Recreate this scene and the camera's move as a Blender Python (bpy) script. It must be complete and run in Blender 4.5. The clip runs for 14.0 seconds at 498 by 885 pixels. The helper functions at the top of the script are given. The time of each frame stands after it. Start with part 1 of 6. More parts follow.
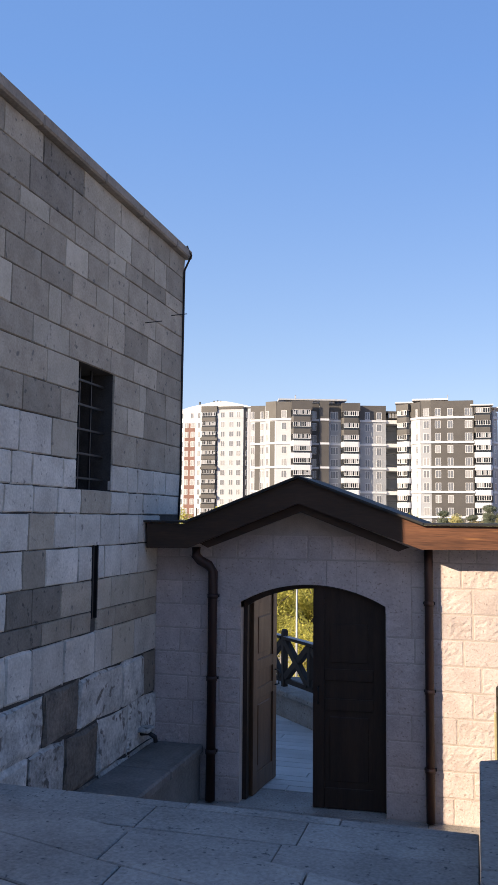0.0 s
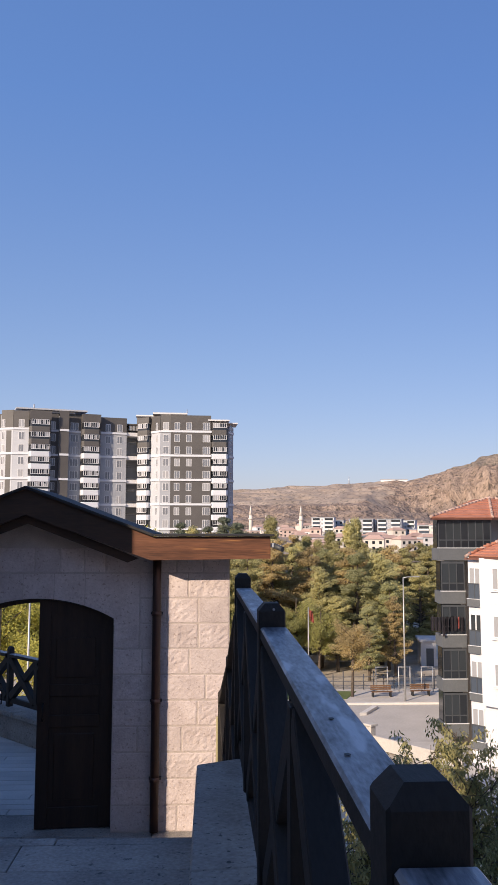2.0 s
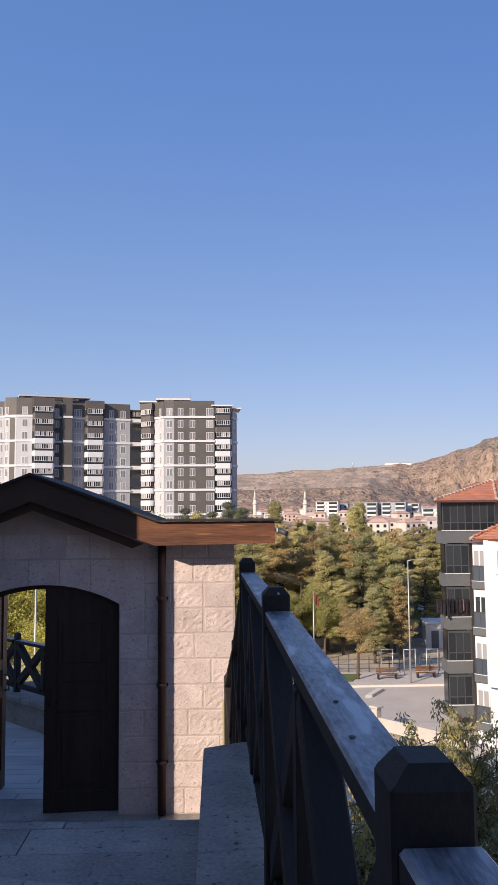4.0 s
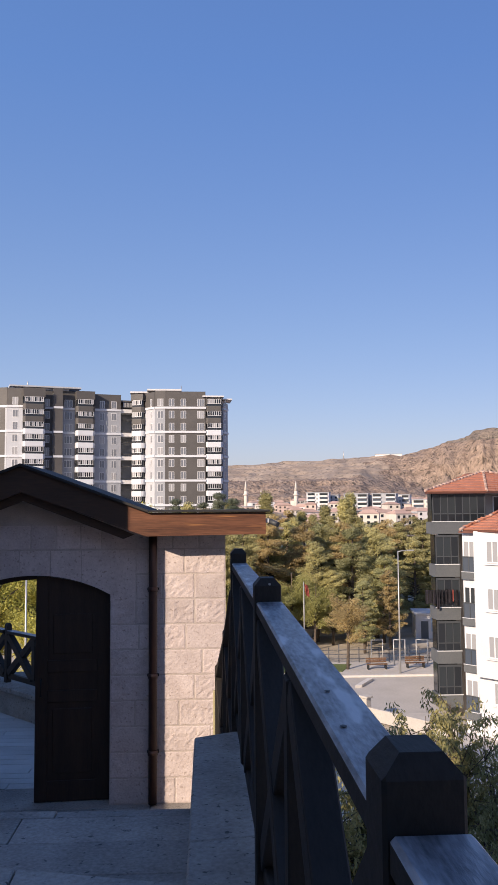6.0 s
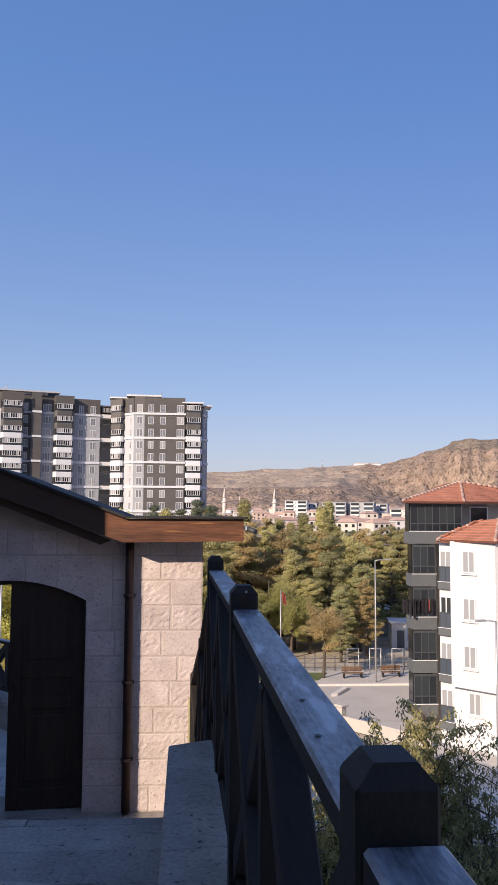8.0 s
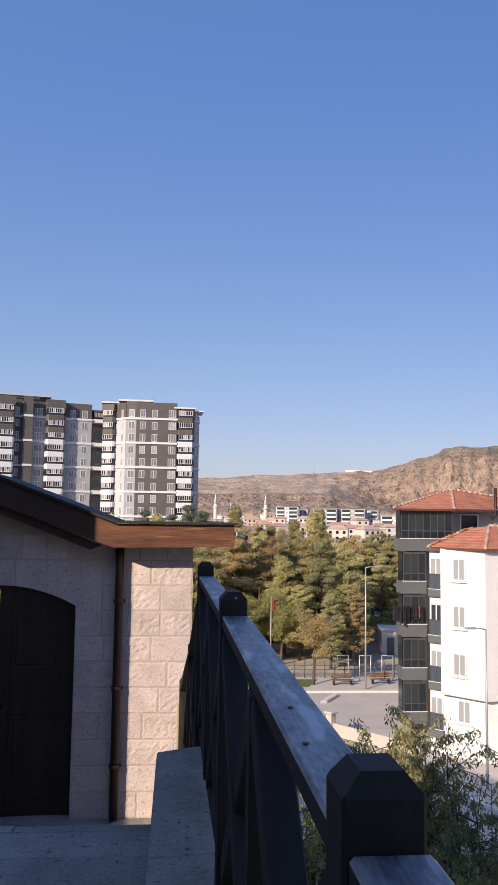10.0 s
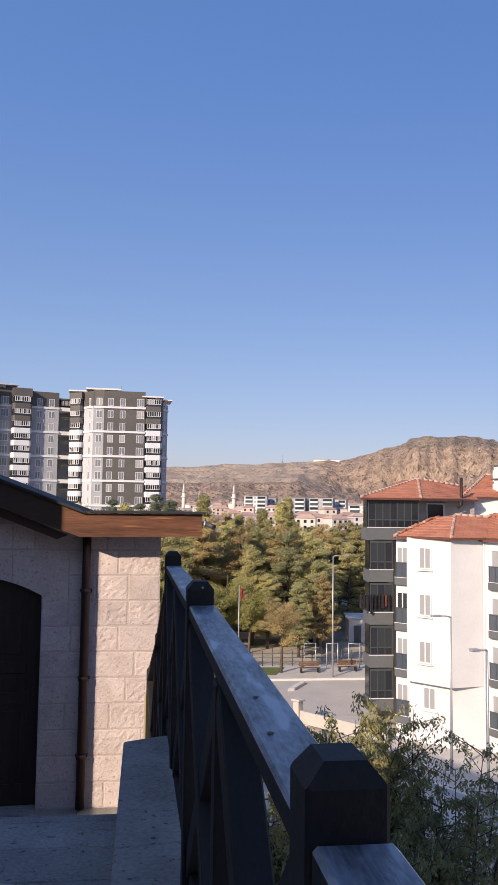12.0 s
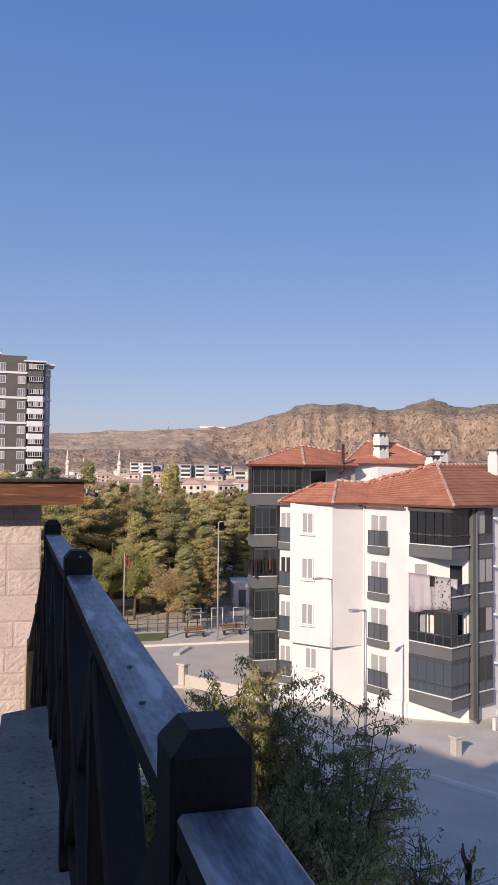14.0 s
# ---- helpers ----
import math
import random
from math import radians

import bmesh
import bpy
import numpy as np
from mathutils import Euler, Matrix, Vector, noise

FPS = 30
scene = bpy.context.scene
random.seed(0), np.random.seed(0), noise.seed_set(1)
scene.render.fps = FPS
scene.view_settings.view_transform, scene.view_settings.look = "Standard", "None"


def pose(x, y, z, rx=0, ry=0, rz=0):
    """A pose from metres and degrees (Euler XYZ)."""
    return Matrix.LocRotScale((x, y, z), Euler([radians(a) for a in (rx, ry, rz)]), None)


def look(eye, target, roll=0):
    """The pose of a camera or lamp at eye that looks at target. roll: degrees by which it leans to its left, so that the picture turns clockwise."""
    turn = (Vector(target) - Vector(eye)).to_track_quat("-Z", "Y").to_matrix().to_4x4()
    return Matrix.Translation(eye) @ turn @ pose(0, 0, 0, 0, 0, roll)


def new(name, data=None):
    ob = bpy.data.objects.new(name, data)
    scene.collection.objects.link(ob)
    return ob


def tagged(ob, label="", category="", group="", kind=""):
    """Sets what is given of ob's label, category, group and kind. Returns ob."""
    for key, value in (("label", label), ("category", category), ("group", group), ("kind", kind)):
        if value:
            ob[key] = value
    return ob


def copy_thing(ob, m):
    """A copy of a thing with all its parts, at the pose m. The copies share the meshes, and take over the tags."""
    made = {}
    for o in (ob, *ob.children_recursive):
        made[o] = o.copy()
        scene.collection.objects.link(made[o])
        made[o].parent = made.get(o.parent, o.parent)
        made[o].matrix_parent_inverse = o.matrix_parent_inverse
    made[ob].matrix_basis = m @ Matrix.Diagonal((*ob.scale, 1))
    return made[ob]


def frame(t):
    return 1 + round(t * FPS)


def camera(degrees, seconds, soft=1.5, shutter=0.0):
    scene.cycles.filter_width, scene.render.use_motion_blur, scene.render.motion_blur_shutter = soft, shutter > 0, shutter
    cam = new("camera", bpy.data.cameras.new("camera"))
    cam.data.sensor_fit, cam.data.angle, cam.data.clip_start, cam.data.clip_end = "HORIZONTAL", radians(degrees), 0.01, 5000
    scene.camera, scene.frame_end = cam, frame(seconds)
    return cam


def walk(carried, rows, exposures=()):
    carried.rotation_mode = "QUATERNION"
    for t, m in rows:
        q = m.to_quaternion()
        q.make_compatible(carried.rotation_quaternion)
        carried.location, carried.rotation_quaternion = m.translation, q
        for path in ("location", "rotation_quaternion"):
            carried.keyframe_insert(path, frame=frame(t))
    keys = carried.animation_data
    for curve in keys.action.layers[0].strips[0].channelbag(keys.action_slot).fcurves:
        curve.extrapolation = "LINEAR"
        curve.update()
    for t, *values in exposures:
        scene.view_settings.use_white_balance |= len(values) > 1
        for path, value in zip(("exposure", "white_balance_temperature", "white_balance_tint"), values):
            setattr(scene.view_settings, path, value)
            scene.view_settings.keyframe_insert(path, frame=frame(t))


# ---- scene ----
cam = camera(33.4, 14.0)
PATH = [
    (0.0, pose(-0.078, -0.018, 2.760, 95.152, -0.571, 15.309)),
    (0.5, pose(-0.101, -0.014, 2.766, 95.598, -0.610, 8.224)),
    (1.0, pose(-0.086, -0.031, 2.761, 95.755, -0.317, 3.256)),
    (1.5, pose(-0.030, -0.027, 2.754, 95.765, -0.054, -0.516)),
    (2.0, pose(0.001, 0.001, 2.749, 96.102, -0.101, -2.482)),
    (2.5, pose(-0.001, 0.003, 2.747, 96.066, -0.152, -3.042)),
    (3.0, pose(0.005, 0.005, 2.748, 95.840, 0.139, -2.538)),
    (5.5, pose(0.001, -0.001, 2.749, 94.263, 0.719, -2.234)),
    (6.0, pose(0.001, 0.001, 2.749, 94.427, 0.395, -2.811)),
    (6.5, pose(0.000, 0.000, 2.750, 94.500, 0.200, -3.000)),
    (7.0, pose(0.002, 0.003, 2.749, 94.653, 0.075, -3.460)),
    (7.5, pose(0.004, 0.009, 2.749, 94.871, -0.071, -4.023)),
    (8.0, pose(0.003, 0.009, 2.748, 94.932, -0.355, -4.303)),
    (10.5, pose(0.006, 0.009, 2.750, 95.389, -0.879, -5.138)),
    (11.0, pose(0.006, 0.004, 2.753, 95.297, -0.915, -5.565)),
    (11.5, pose(0.008, 0.010, 2.751, 94.918, -0.853, -6.267)),
    (12.0, pose(0.011, 0.016, 2.751, 94.627, -0.764, -7.097)),
    (12.5, pose(0.018, 0.024, 2.751, 94.266, -0.674, -8.139)),
    (13.0, pose(0.022, 0.022, 2.752, 93.484, -0.632, -9.127)),
    (13.5, pose(0.025, 0.025, 2.752, 92.749, -0.384, -9.881)),
    (13.7, pose(0.027, 0.020, 2.754, 92.566, -0.645, -10.794)),
    (14.0, pose(0.035, 0.025, 2.755, 92.409, -0.479, -14.932)),
]
EXPOSURES = [(0.0, 0.82, 7350, 7), (0.5, 0.66, 7300, 8), (1.0, 0.51, 7150, 8), (1.5, 0.37, 7000, 10), (3.0, 0.33, 6900, 12), (12.0, 0.30, 6900, 12), (13.0, 0.18, 6900, 13), (13.5, 0.17, 6900, 14), (14.0, 0.16, 6900, 14)]
walk(cam, PATH, EXPOSURES)

# ---- light ----
SUN_AZ, SUN_EL = 222.0, 23.5     # degrees clockwise from +y, and above the horizon
world = bpy.data.worlds.new("sky")
scene.world = world
world.use_nodes = True
wn = world.node_tree
sky = wn.nodes.new("ShaderNodeTexSky")
sky.sky_type = "NISHITA"
sky.sun_disc = False
sky.sun_elevation, sky.sun_rotation = radians(SUN_EL), radians(SUN_AZ)
sky.altitude, sky.air_density, sky.dust_density, sky.ozone_density = 1100, 1.0, 2.4, 3.0
tint = wn.nodes.new("ShaderNodeMix")
tint.data_type, tint.blend_type = "RGBA", "MULTIPLY"
tint.inputs["Factor"].default_value = 1.0
up, height, grade = wn.nodes.new("ShaderNodeTexCoord"), wn.nodes.new("ShaderNodeSeparateXYZ"), wn.nodes.new("ShaderNodeValToRGB")
wn.links.new(up.outputs["Generated"], height.inputs[0])
wn.links.new(height.outputs["Z"], grade.inputs["Fac"])
for stop, col in zip((0.03, 0.20, 0.48), ((1.26, 0.995, 0.915), (1.10, 1.00, 0.98), (0.83, 0.97, 1.13))):
    el = grade.color_ramp.elements.new(stop)
    el.color = (*col, 1)
grade.color_ramp.elements.remove(grade.color_ramp.elements[0])
grade.color_ramp.elements.remove(grade.color_ramp.elements[-1])
even = wn.nodes.new("ShaderNodeMix")
even.data_type = "RGBA"
wn.links.new(sky.outputs[0], even.inputs["A"])
even.inputs["Factor"].default_value = 0.38
even.inputs["B"].default_value = (1.12, 2.12, 4.75, 1)
wn.links.new(grade.outputs["Color"], tint.inputs["B"])
wn.links.new(even.outputs["Result"], tint.inputs["A"])
side, deep = wn.nodes.new("ShaderNodeMapRange"), wn.nodes.new("ShaderNodeMix")
wn.links.new(height.outputs["X"], side.inputs["Value"])
side.inputs["From Min"].default_value, side.inputs["From Max"].default_value = -0.35, 0.45
side.inputs["To Min"].default_value, side.inputs["To Max"].default_value = 0.0, 1.0
deep.data_type, deep.blend_type = "RGBA", "MULTIPLY"
deep.inputs["B"].default_value = (0.79, 0.80, 0.85, 1)
wn.links.new(side.outputs[0], deep.inputs["Factor"])
wn.links.new(tint.outputs["Result"], deep.inputs["A"])
wn.links.new(deep.outputs["Result"], wn.nodes["Background"].inputs[0])
wn.nodes["Background"].inputs[1].default_value = 0.132
sun = new("sun", bpy.data.lights.new("sun", "SUN"))
sun.data.energy, sun.data.angle, sun.data.color = 4.45, radians(0.53), (1.0, 0.85, 0.70)
sx, sy = math.sin(radians(SUN_AZ)), math.cos(radians(SUN_AZ))
sun.matrix_world = look((sx * 50, sy * 50, 50 * math.tan(radians(SUN_EL))), (0, 0, 0))


# ---- materials ----
def surface(name, dark, light, scale=4.0, fine=40.0, rough=0.8, bump=0.3, vary=0.0, metal=0.0, spots=None, stretch=(1, 1, 1), depth=0.01):
    """A two-scale procedural surface: patches between two colours, fine grain, relief, and a shift per object."""
    m = bpy.data.materials.new(name)
    m.use_nodes = True
    n, l = m.node_tree.nodes, m.node_tree.links
    b = n["Principled BSDF"]
    geo, info = n.new("ShaderNodeNewGeometry"), n.new("ShaderNodeObjectInfo")
    mp = n.new("ShaderNodeMapping")
    mp.inputs["Scale"].default_value = stretch
    l.new(geo.outputs["Position"], mp.inputs["Vector"])
    big, small = n.new("ShaderNodeTexNoise"), n.new("ShaderNodeTexNoise")
    for t, s, d in ((big, scale, 4.0), (small, fine, 5.0)):
        t.inputs["Scale"].default_value = s
        t.inputs["Detail"].default_value = d
        l.new(mp.outputs["Vector"], t.inputs["Vector"])
    mix = n.new("ShaderNodeMath")
    mix.operation = "MULTIPLY_ADD"
    mix.inputs[1].default_value = 0.45
    l.new(small.outputs["Fac"], mix.inputs[0])
    half = n.new("ShaderNodeMath")
    half.operation = "MULTIPLY"
    half.inputs[1].default_value = 0.55
    l.new(big.outputs["Fac"], half.inputs[0])
    l.new(half.outputs[0], mix.inputs[2])
    ramp = n.new("ShaderNodeValToRGB")
    ramp.color_ramp.elements[0].position, ramp.color_ramp.elements[1].position = 0.34, 0.66
    ramp.color_ramp.elements[0].color, ramp.color_ramp.elements[1].color = (*dark, 1), (*light, 1)
    l.new(mix.outputs[0], ramp.inputs["Fac"])
    colour = ramp.outputs["Color"]
    if spots:
        sp = n.new("ShaderNodeTexNoise")
        sp.inputs["Scale"].default_value, sp.inputs["Detail"].default_value = spots[1], 3.0
        l.new(mp.outputs["Vector"], sp.inputs["Vector"])
        th = n.new("ShaderNodeMapRange")
        th.inputs["From Min"].default_value, th.inputs["From Max"].default_value = spots[2], spots[2] + 0.08
        l.new(sp.outputs["Fac"], th.inputs["Value"])
        mx = n.new("ShaderNodeMix")
        mx.data_type = "RGBA"
        l.new(th.outputs[0], mx.inputs["Factor"])
        l.new(colour, mx.inputs["A"])
        mx.inputs["B"].default_value = (*spots[0], 1)
        colour = mx.outputs["Result"]
    if vary:
        hsv = n.new("ShaderNodeHueSaturation")
        rng = n.new("ShaderNodeMapRange")
        rng.inputs["To Min"].default_value, rng.inputs["To Max"].default_value = 1 - vary, 1 + vary
        l.new(info.outputs["Random"], rng.inputs["Value"])
        l.new(rng.outputs[0], hsv.inputs["Value"])
        l.new(colour, hsv.inputs["Color"])
        colour = hsv.outputs["Color"]
    l.new(colour, b.inputs["Base Color"])
    b.inputs["Roughness"].default_value, b.inputs["Metallic"].default_value = rough, metal
    if bump:
        bp = n.new("ShaderNodeBump")
        bp.inputs["Strength"].default_value, bp.inputs["Distance"].default_value = bump, depth
        l.new(mix.outputs[0], bp.inputs["Height"])
        l.new(bp.outputs["Normal"], b.inputs["Normal"])
    return m


def glass(name, tint, rough=0.05):
    m = bpy.data.materials.new(name)
    m.use_nodes = True
    b = m.node_tree.nodes["Principled BSDF"]
    b.inputs["Base Color"].default_value = (*tint, 1)
    b.inputs["Roughness"].default_value, b.inputs["Specular IOR Level"].default_value = rough, 0.7
    return m


def leafy(name, dark, light, vary=0.25):
    """Foliage: colour by clump and by tree, a little light through the leaf."""
    m = surface(name, dark, light, 0.5, 3.0, 0.75, 0.0, vary)
    n, l = m.node_tree.nodes, m.node_tree.links
    b = n["Principled BSDF"]
    tr, mx = n.new("ShaderNodeBsdfTranslucent"), n.new("ShaderNodeMixShader")
    l.new(b.inputs["Base Color"].links[0].from_socket, tr.inputs["Color"])
    mx.inputs[0].default_value = 0.42
    l.new(b.outputs[0], mx.inputs[1])
    l.new(tr.outputs[0], mx.inputs[2])
    l.new(mx.outputs[0], n["Material Output"].inputs["Surface"])
    return m


M_ASHLAR = surface("grey_ashlar", (0.285, 0.243, 0.19), (0.44, 0.385, 0.31), 5, 60, 0.9, 0.45, 0.22, spots=((0.16, 0.15, 0.132), 16, 0.63))
M_WORN = surface("worn_white_stone", (0.46, 0.425, 0.375), (0.74, 0.69, 0.62), 4, 45, 0.9, 0.6, 0.13, spots=((0.27, 0.25, 0.225), 18, 0.65), depth=0.015)
M_DARKASH = surface("dark_grey_ashlar", (0.165, 0.142, 0.115), (0.28, 0.245, 0.20), 5, 60, 0.9, 0.5, 0.12, spots=((0.09, 0.082, 0.072), 16, 0.61))
M_PALE = surface("pale_ashlar", (0.41, 0.36, 0.285), (0.56, 0.50, 0.41), 5, 60, 0.9, 0.4, 0.14, spots=((0.28, 0.255, 0.22), 14, 0.64))
M_BROWNST = surface("brown_stained_stone", (0.10, 0.085, 0.07), (0.26, 0.22, 0.18), 6, 30, 0.95, 0.9, 0.2, depth=0.02)
M_ROUGH = surface("rough_pale_stone", (0.32, 0.31, 0.285), (0.72, 0.69, 0.645), 6, 30, 0.95, 1.0, 0.22, spots=((0.19, 0.17, 0.15), 11, 0.59), depth=0.03)
M_TUFF = surface("cream_tuff", (0.475, 0.392, 0.365), (0.655, 0.562, 0.53), 5, 55, 0.9, 0.7, 0.10, spots=((0.385, 0.31, 0.28), 38, 0.61), depth=0.016)
M_MORTAR = surface("mortar", (0.40, 0.335, 0.295), (0.55, 0.475, 0.425), 8, 90, 0.95, 0.5)
M_JOINT = surface("dark_joint", (0.10, 0.095, 0.09), (0.17, 0.16, 0.15), 8, 90, 0.95, 0.4)
M_DEEPJOINT = surface("black_open_joint", (0.045, 0.042, 0.040), (0.085, 0.080, 0.075), 8, 90, 0.95, 0.4)
M_SLAB = surface("basalt_slab", (0.195, 0.18, 0.162), (0.42, 0.388, 0.35), 2.2, 55, 0.8, 0.7, 0.12, spots=((0.085, 0.085, 0.085), 30, 0.635))
M_PATH = surface("pale_path_slab", (0.46, 0.445, 0.42), (0.62, 0.60, 0.575), 2.2, 55, 0.8, 0.5, 0.12)
M_CONCRETE = surface("weathered_concrete", (0.215, 0.195, 0.172), (0.425, 0.39, 0.35), 3, 50, 0.85, 0.8, 0.06, spots=((0.09, 0.085, 0.08), 32, 0.625))
M_BENCH = surface("dark_weathered_stone", (0.13, 0.12, 0.11), (0.25, 0.235, 0.215), 3, 40, 0.85, 0.5, 0.1, spots=((0.33, 0.31, 0.28), 4, 0.64))
M_COPING = surface("coping_concrete", (0.22, 0.19, 0.16), (0.36, 0.31, 0.26), 5, 40, 0.9, 0.5, 0.12)
# Eave wood in two tones: a sunlit one, then a dark one for shade.
M_FASCIALIT = surface("stained_pine", (0.060, 0.022, 0.011), (0.205, 0.083, 0.041), 3, 30, 0.5, 0.25, 0.0, spots=((0.37, 0.165, 0.06), 4.5, 0.63), stretch=(0.26, 1, 4))
M_GABLESHADE = surface("dark_brown_timber", (0.034, 0.018, 0.010), (0.070, 0.036, 0.020), 3, 25, 0.5, 0.15, stretch=(0.4, 1, 3))
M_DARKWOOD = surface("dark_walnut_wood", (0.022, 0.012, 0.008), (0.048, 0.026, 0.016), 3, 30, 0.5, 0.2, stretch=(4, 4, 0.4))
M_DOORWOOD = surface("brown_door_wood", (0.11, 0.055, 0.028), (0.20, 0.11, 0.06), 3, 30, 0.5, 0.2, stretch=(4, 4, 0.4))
M_FENCE = surface("black_stained_wood", (0.0095, 0.0078, 0.006), (0.024, 0.0195, 0.0155), 6, 60, 0.72, 0.4, 0.15, stretch=(2, 0.5, 1))
# Worn grey wood, lightened further so the colour carries the sky's sheen.
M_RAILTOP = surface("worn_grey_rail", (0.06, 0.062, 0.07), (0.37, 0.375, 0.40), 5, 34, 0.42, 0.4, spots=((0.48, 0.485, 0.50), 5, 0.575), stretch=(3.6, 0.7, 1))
M_PIPE = surface("brown_painted_pipe", (0.026, 0.012, 0.010), (0.045, 0.019, 0.015), 4, 50, 0.55, 0.08)
M_ROOFMETAL = surface("dark_metal_sheet", (0.016, 0.015, 0.015), (0.032, 0.030, 0.029), 4, 40, 0.75, 0.15)
M_RAWWOOD = surface("pale_raw_wood", (0.30, 0.26, 0.14), (0.48, 0.43, 0.26), 4, 50, 0.8, 0.3, stretch=(4, 4, 0.5))
M_BLACK = surface("black_iron", (0.010, 0.010, 0.011), (0.022, 0.022, 0.023), 8, 60, 0.55, 0.1)
M_WHITEPL = surface("white_plastic", (0.62, 0.64, 0.66), (0.70, 0.72, 0.74), 5, 60, 0.4, 0.0)
M_EARTH = surface("dry_hill_earth", (0.23, 0.176, 0.135), (0.52, 0.405, 0.315), 0.014, 0.2, 0.95, 1.0, spots=((0.145, 0.122, 0.09), 0.2, 0.55), stretch=(1, 1, 2.4), depth=7.0)
M_EARTHTOP = surface("grey_brown_scrub_slope", (0.15, 0.12, 0.092), (0.34, 0.262, 0.195), 0.02, 0.18, 0.95, 1.0, spots=((0.085, 0.075, 0.052), 0.19, 0.52), depth=7.0)
M_CLIFF = surface("ochre_cliff_rock", (0.175, 0.122, 0.088), (0.44, 0.325, 0.24), 0.05, 0.2, 0.95, 1.0, spots=((0.10, 0.075, 0.055), 0.14, 0.57), stretch=(1, 1, 0.30), depth=9.0)
M_PLATEAU = surface("pale_dry_field", (0.27, 0.205, 0.152), (0.48, 0.375, 0.285), 0.010, 0.12, 0.95, 0.6, spots=((0.16, 0.132, 0.098), 0.15, 0.565), depth=4.0)
M_ASPHALT = surface("worn_asphalt", (0.41, 0.38, 0.34), (0.53, 0.49, 0.445), 0.35, 6, 0.9, 0.2, 0.0)
M_PAVE = surface("pale_pavement", (0.43, 0.395, 0.35), (0.55, 0.508, 0.455), 0.6, 9, 0.9, 0.2, 0.06)
M_KERB = surface("kerb_stone", (0.56, 0.53, 0.49), (0.68, 0.65, 0.61), 2, 20, 0.9, 0.2)
M_SOIL = surface("dry_soil", (0.34, 0.285, 0.215), (0.54, 0.47, 0.375), 0.4, 7, 0.95, 0.5, depth=0.05)
M_GRASS = surface("thin_grass", (0.07, 0.10, 0.025), (0.14, 0.17, 0.05), 0.8, 14, 0.95, 0.6, depth=0.05)
M_WHITE = surface("white_render", (0.61, 0.60, 0.595), (0.71, 0.70, 0.695), 0.5, 12, 0.85, 0.05)
M_TWHITE = surface("pale_grey_cladding", (0.42, 0.435, 0.46), (0.50, 0.515, 0.54), 0.3, 6, 0.7, 0.05)
M_COOLWHITE = surface("cool_white_cladding", (0.58, 0.60, 0.63), (0.66, 0.68, 0.71), 0.4, 8, 0.7, 0.05)
M_TOWERGLASS = glass("grey_tower_glass", (0.17, 0.18, 0.20), 0.10)
M_GREYR = surface("grey_render", (0.095, 0.102, 0.106), (0.13, 0.136, 0.14), 0.5, 12, 0.8, 0.05)
M_CREAM = surface("cream_render", (0.56, 0.515, 0.455), (0.66, 0.61, 0.545), 0.4, 9, 0.85, 0.05, 0.08)
M_CHAR = surface("charcoal_cladding", (0.075, 0.070, 0.066), (0.105, 0.098, 0.092), 0.3, 6, 0.6, 0.05)
M_TGREY = surface("grey_cladding", (0.285, 0.30, 0.325), (0.37, 0.385, 0.41), 0.3, 6, 0.7, 0.05)
M_BRICKRED = surface("red_cladding", (0.165, 0.082, 0.066), (0.225, 0.115, 0.094), 0.4, 8, 0.7, 0.05)
M_TILE = surface("terracotta_tile", (0.30, 0.115, 0.068), (0.50, 0.215, 0.130), 0.8, 12, 0.85, 0.3, 0.2, depth=0.02)
M_GLASS = glass("dark_window_glass", (0.020, 0.026, 0.032))
M_GLASSB = glass("balcony_glass", (0.030, 0.036, 0.040), 0.10)
M_FRAME = surface("white_window_frame", (0.66, 0.66, 0.66), (0.74, 0.74, 0.74), 3, 30, 0.5, 0.0)
M_DFRAME = surface("grey_window_frame", (0.05, 0.055, 0.06), (0.07, 0.075, 0.08), 3, 30, 0.5, 0.0)
M_STEEL = surface("galvanised_steel", (0.42, 0.42, 0.42), (0.55, 0.55, 0.54), 3, 30, 0.45, 0.05, metal=0.5)
M_BARK = surface("bark", (0.055, 0.042, 0.032), (0.14, 0.11, 0.085), 3, 20, 0.95, 0.8, 0.15, depth=0.03)
M_PINE = leafy("pine_needles", (0.27, 0.258, 0.11), (0.68, 0.615, 0.30))
M_PINEGREY = leafy("grey_green_pine_needles", (0.22, 0.228, 0.105), (0.54, 0.525, 0.275))
M_PINEDRY = leafy("dry_pine_needles", (0.30, 0.232, 0.105), (0.64, 0.50, 0.25))
M_GOLD = leafy("yellowing_leaves", (0.34, 0.33, 0.06), (0.68, 0.61, 0.16))
M_PARKGREEN = leafy("yellow_green_park_leaves", (0.24, 0.245, 0.075), (0.52, 0.49, 0.19))
M_WILLOW = leafy("narrow_olive_leaves", (0.18, 0.19, 0.078), (0.44, 0.43, 0.205))
M_SPRUCE = leafy("blue_green_needles", (0.11, 0.135, 0.09), (0.25, 0.27, 0.19))
M_WILLOWY = leafy("yellow_green_narrow_leaves", (0.30, 0.275, 0.10), (0.62, 0.56, 0.26))
M_BEIGE = surface("beige_render", (0.30, 0.27, 0.24), (0.38, 0.345, 0.31), 0.5, 12, 0.85, 0.05)
M_PINKR = surface("pink_render", (0.48, 0.36, 0.31), (0.60, 0.46, 0.40), 0.4, 9, 0.85, 0.05, 0.12)
M_EAVE = surface("brown_eave_board", (0.13, 0.05, 0.035), (0.19, 0.08, 0.055), 2, 20, 0.6, 0.05)
M_RIDGE = surface("pale_ridge_tile", (0.40, 0.26, 0.20), (0.56, 0.40, 0.33), 2, 20, 0.85, 0.1, 0.2)
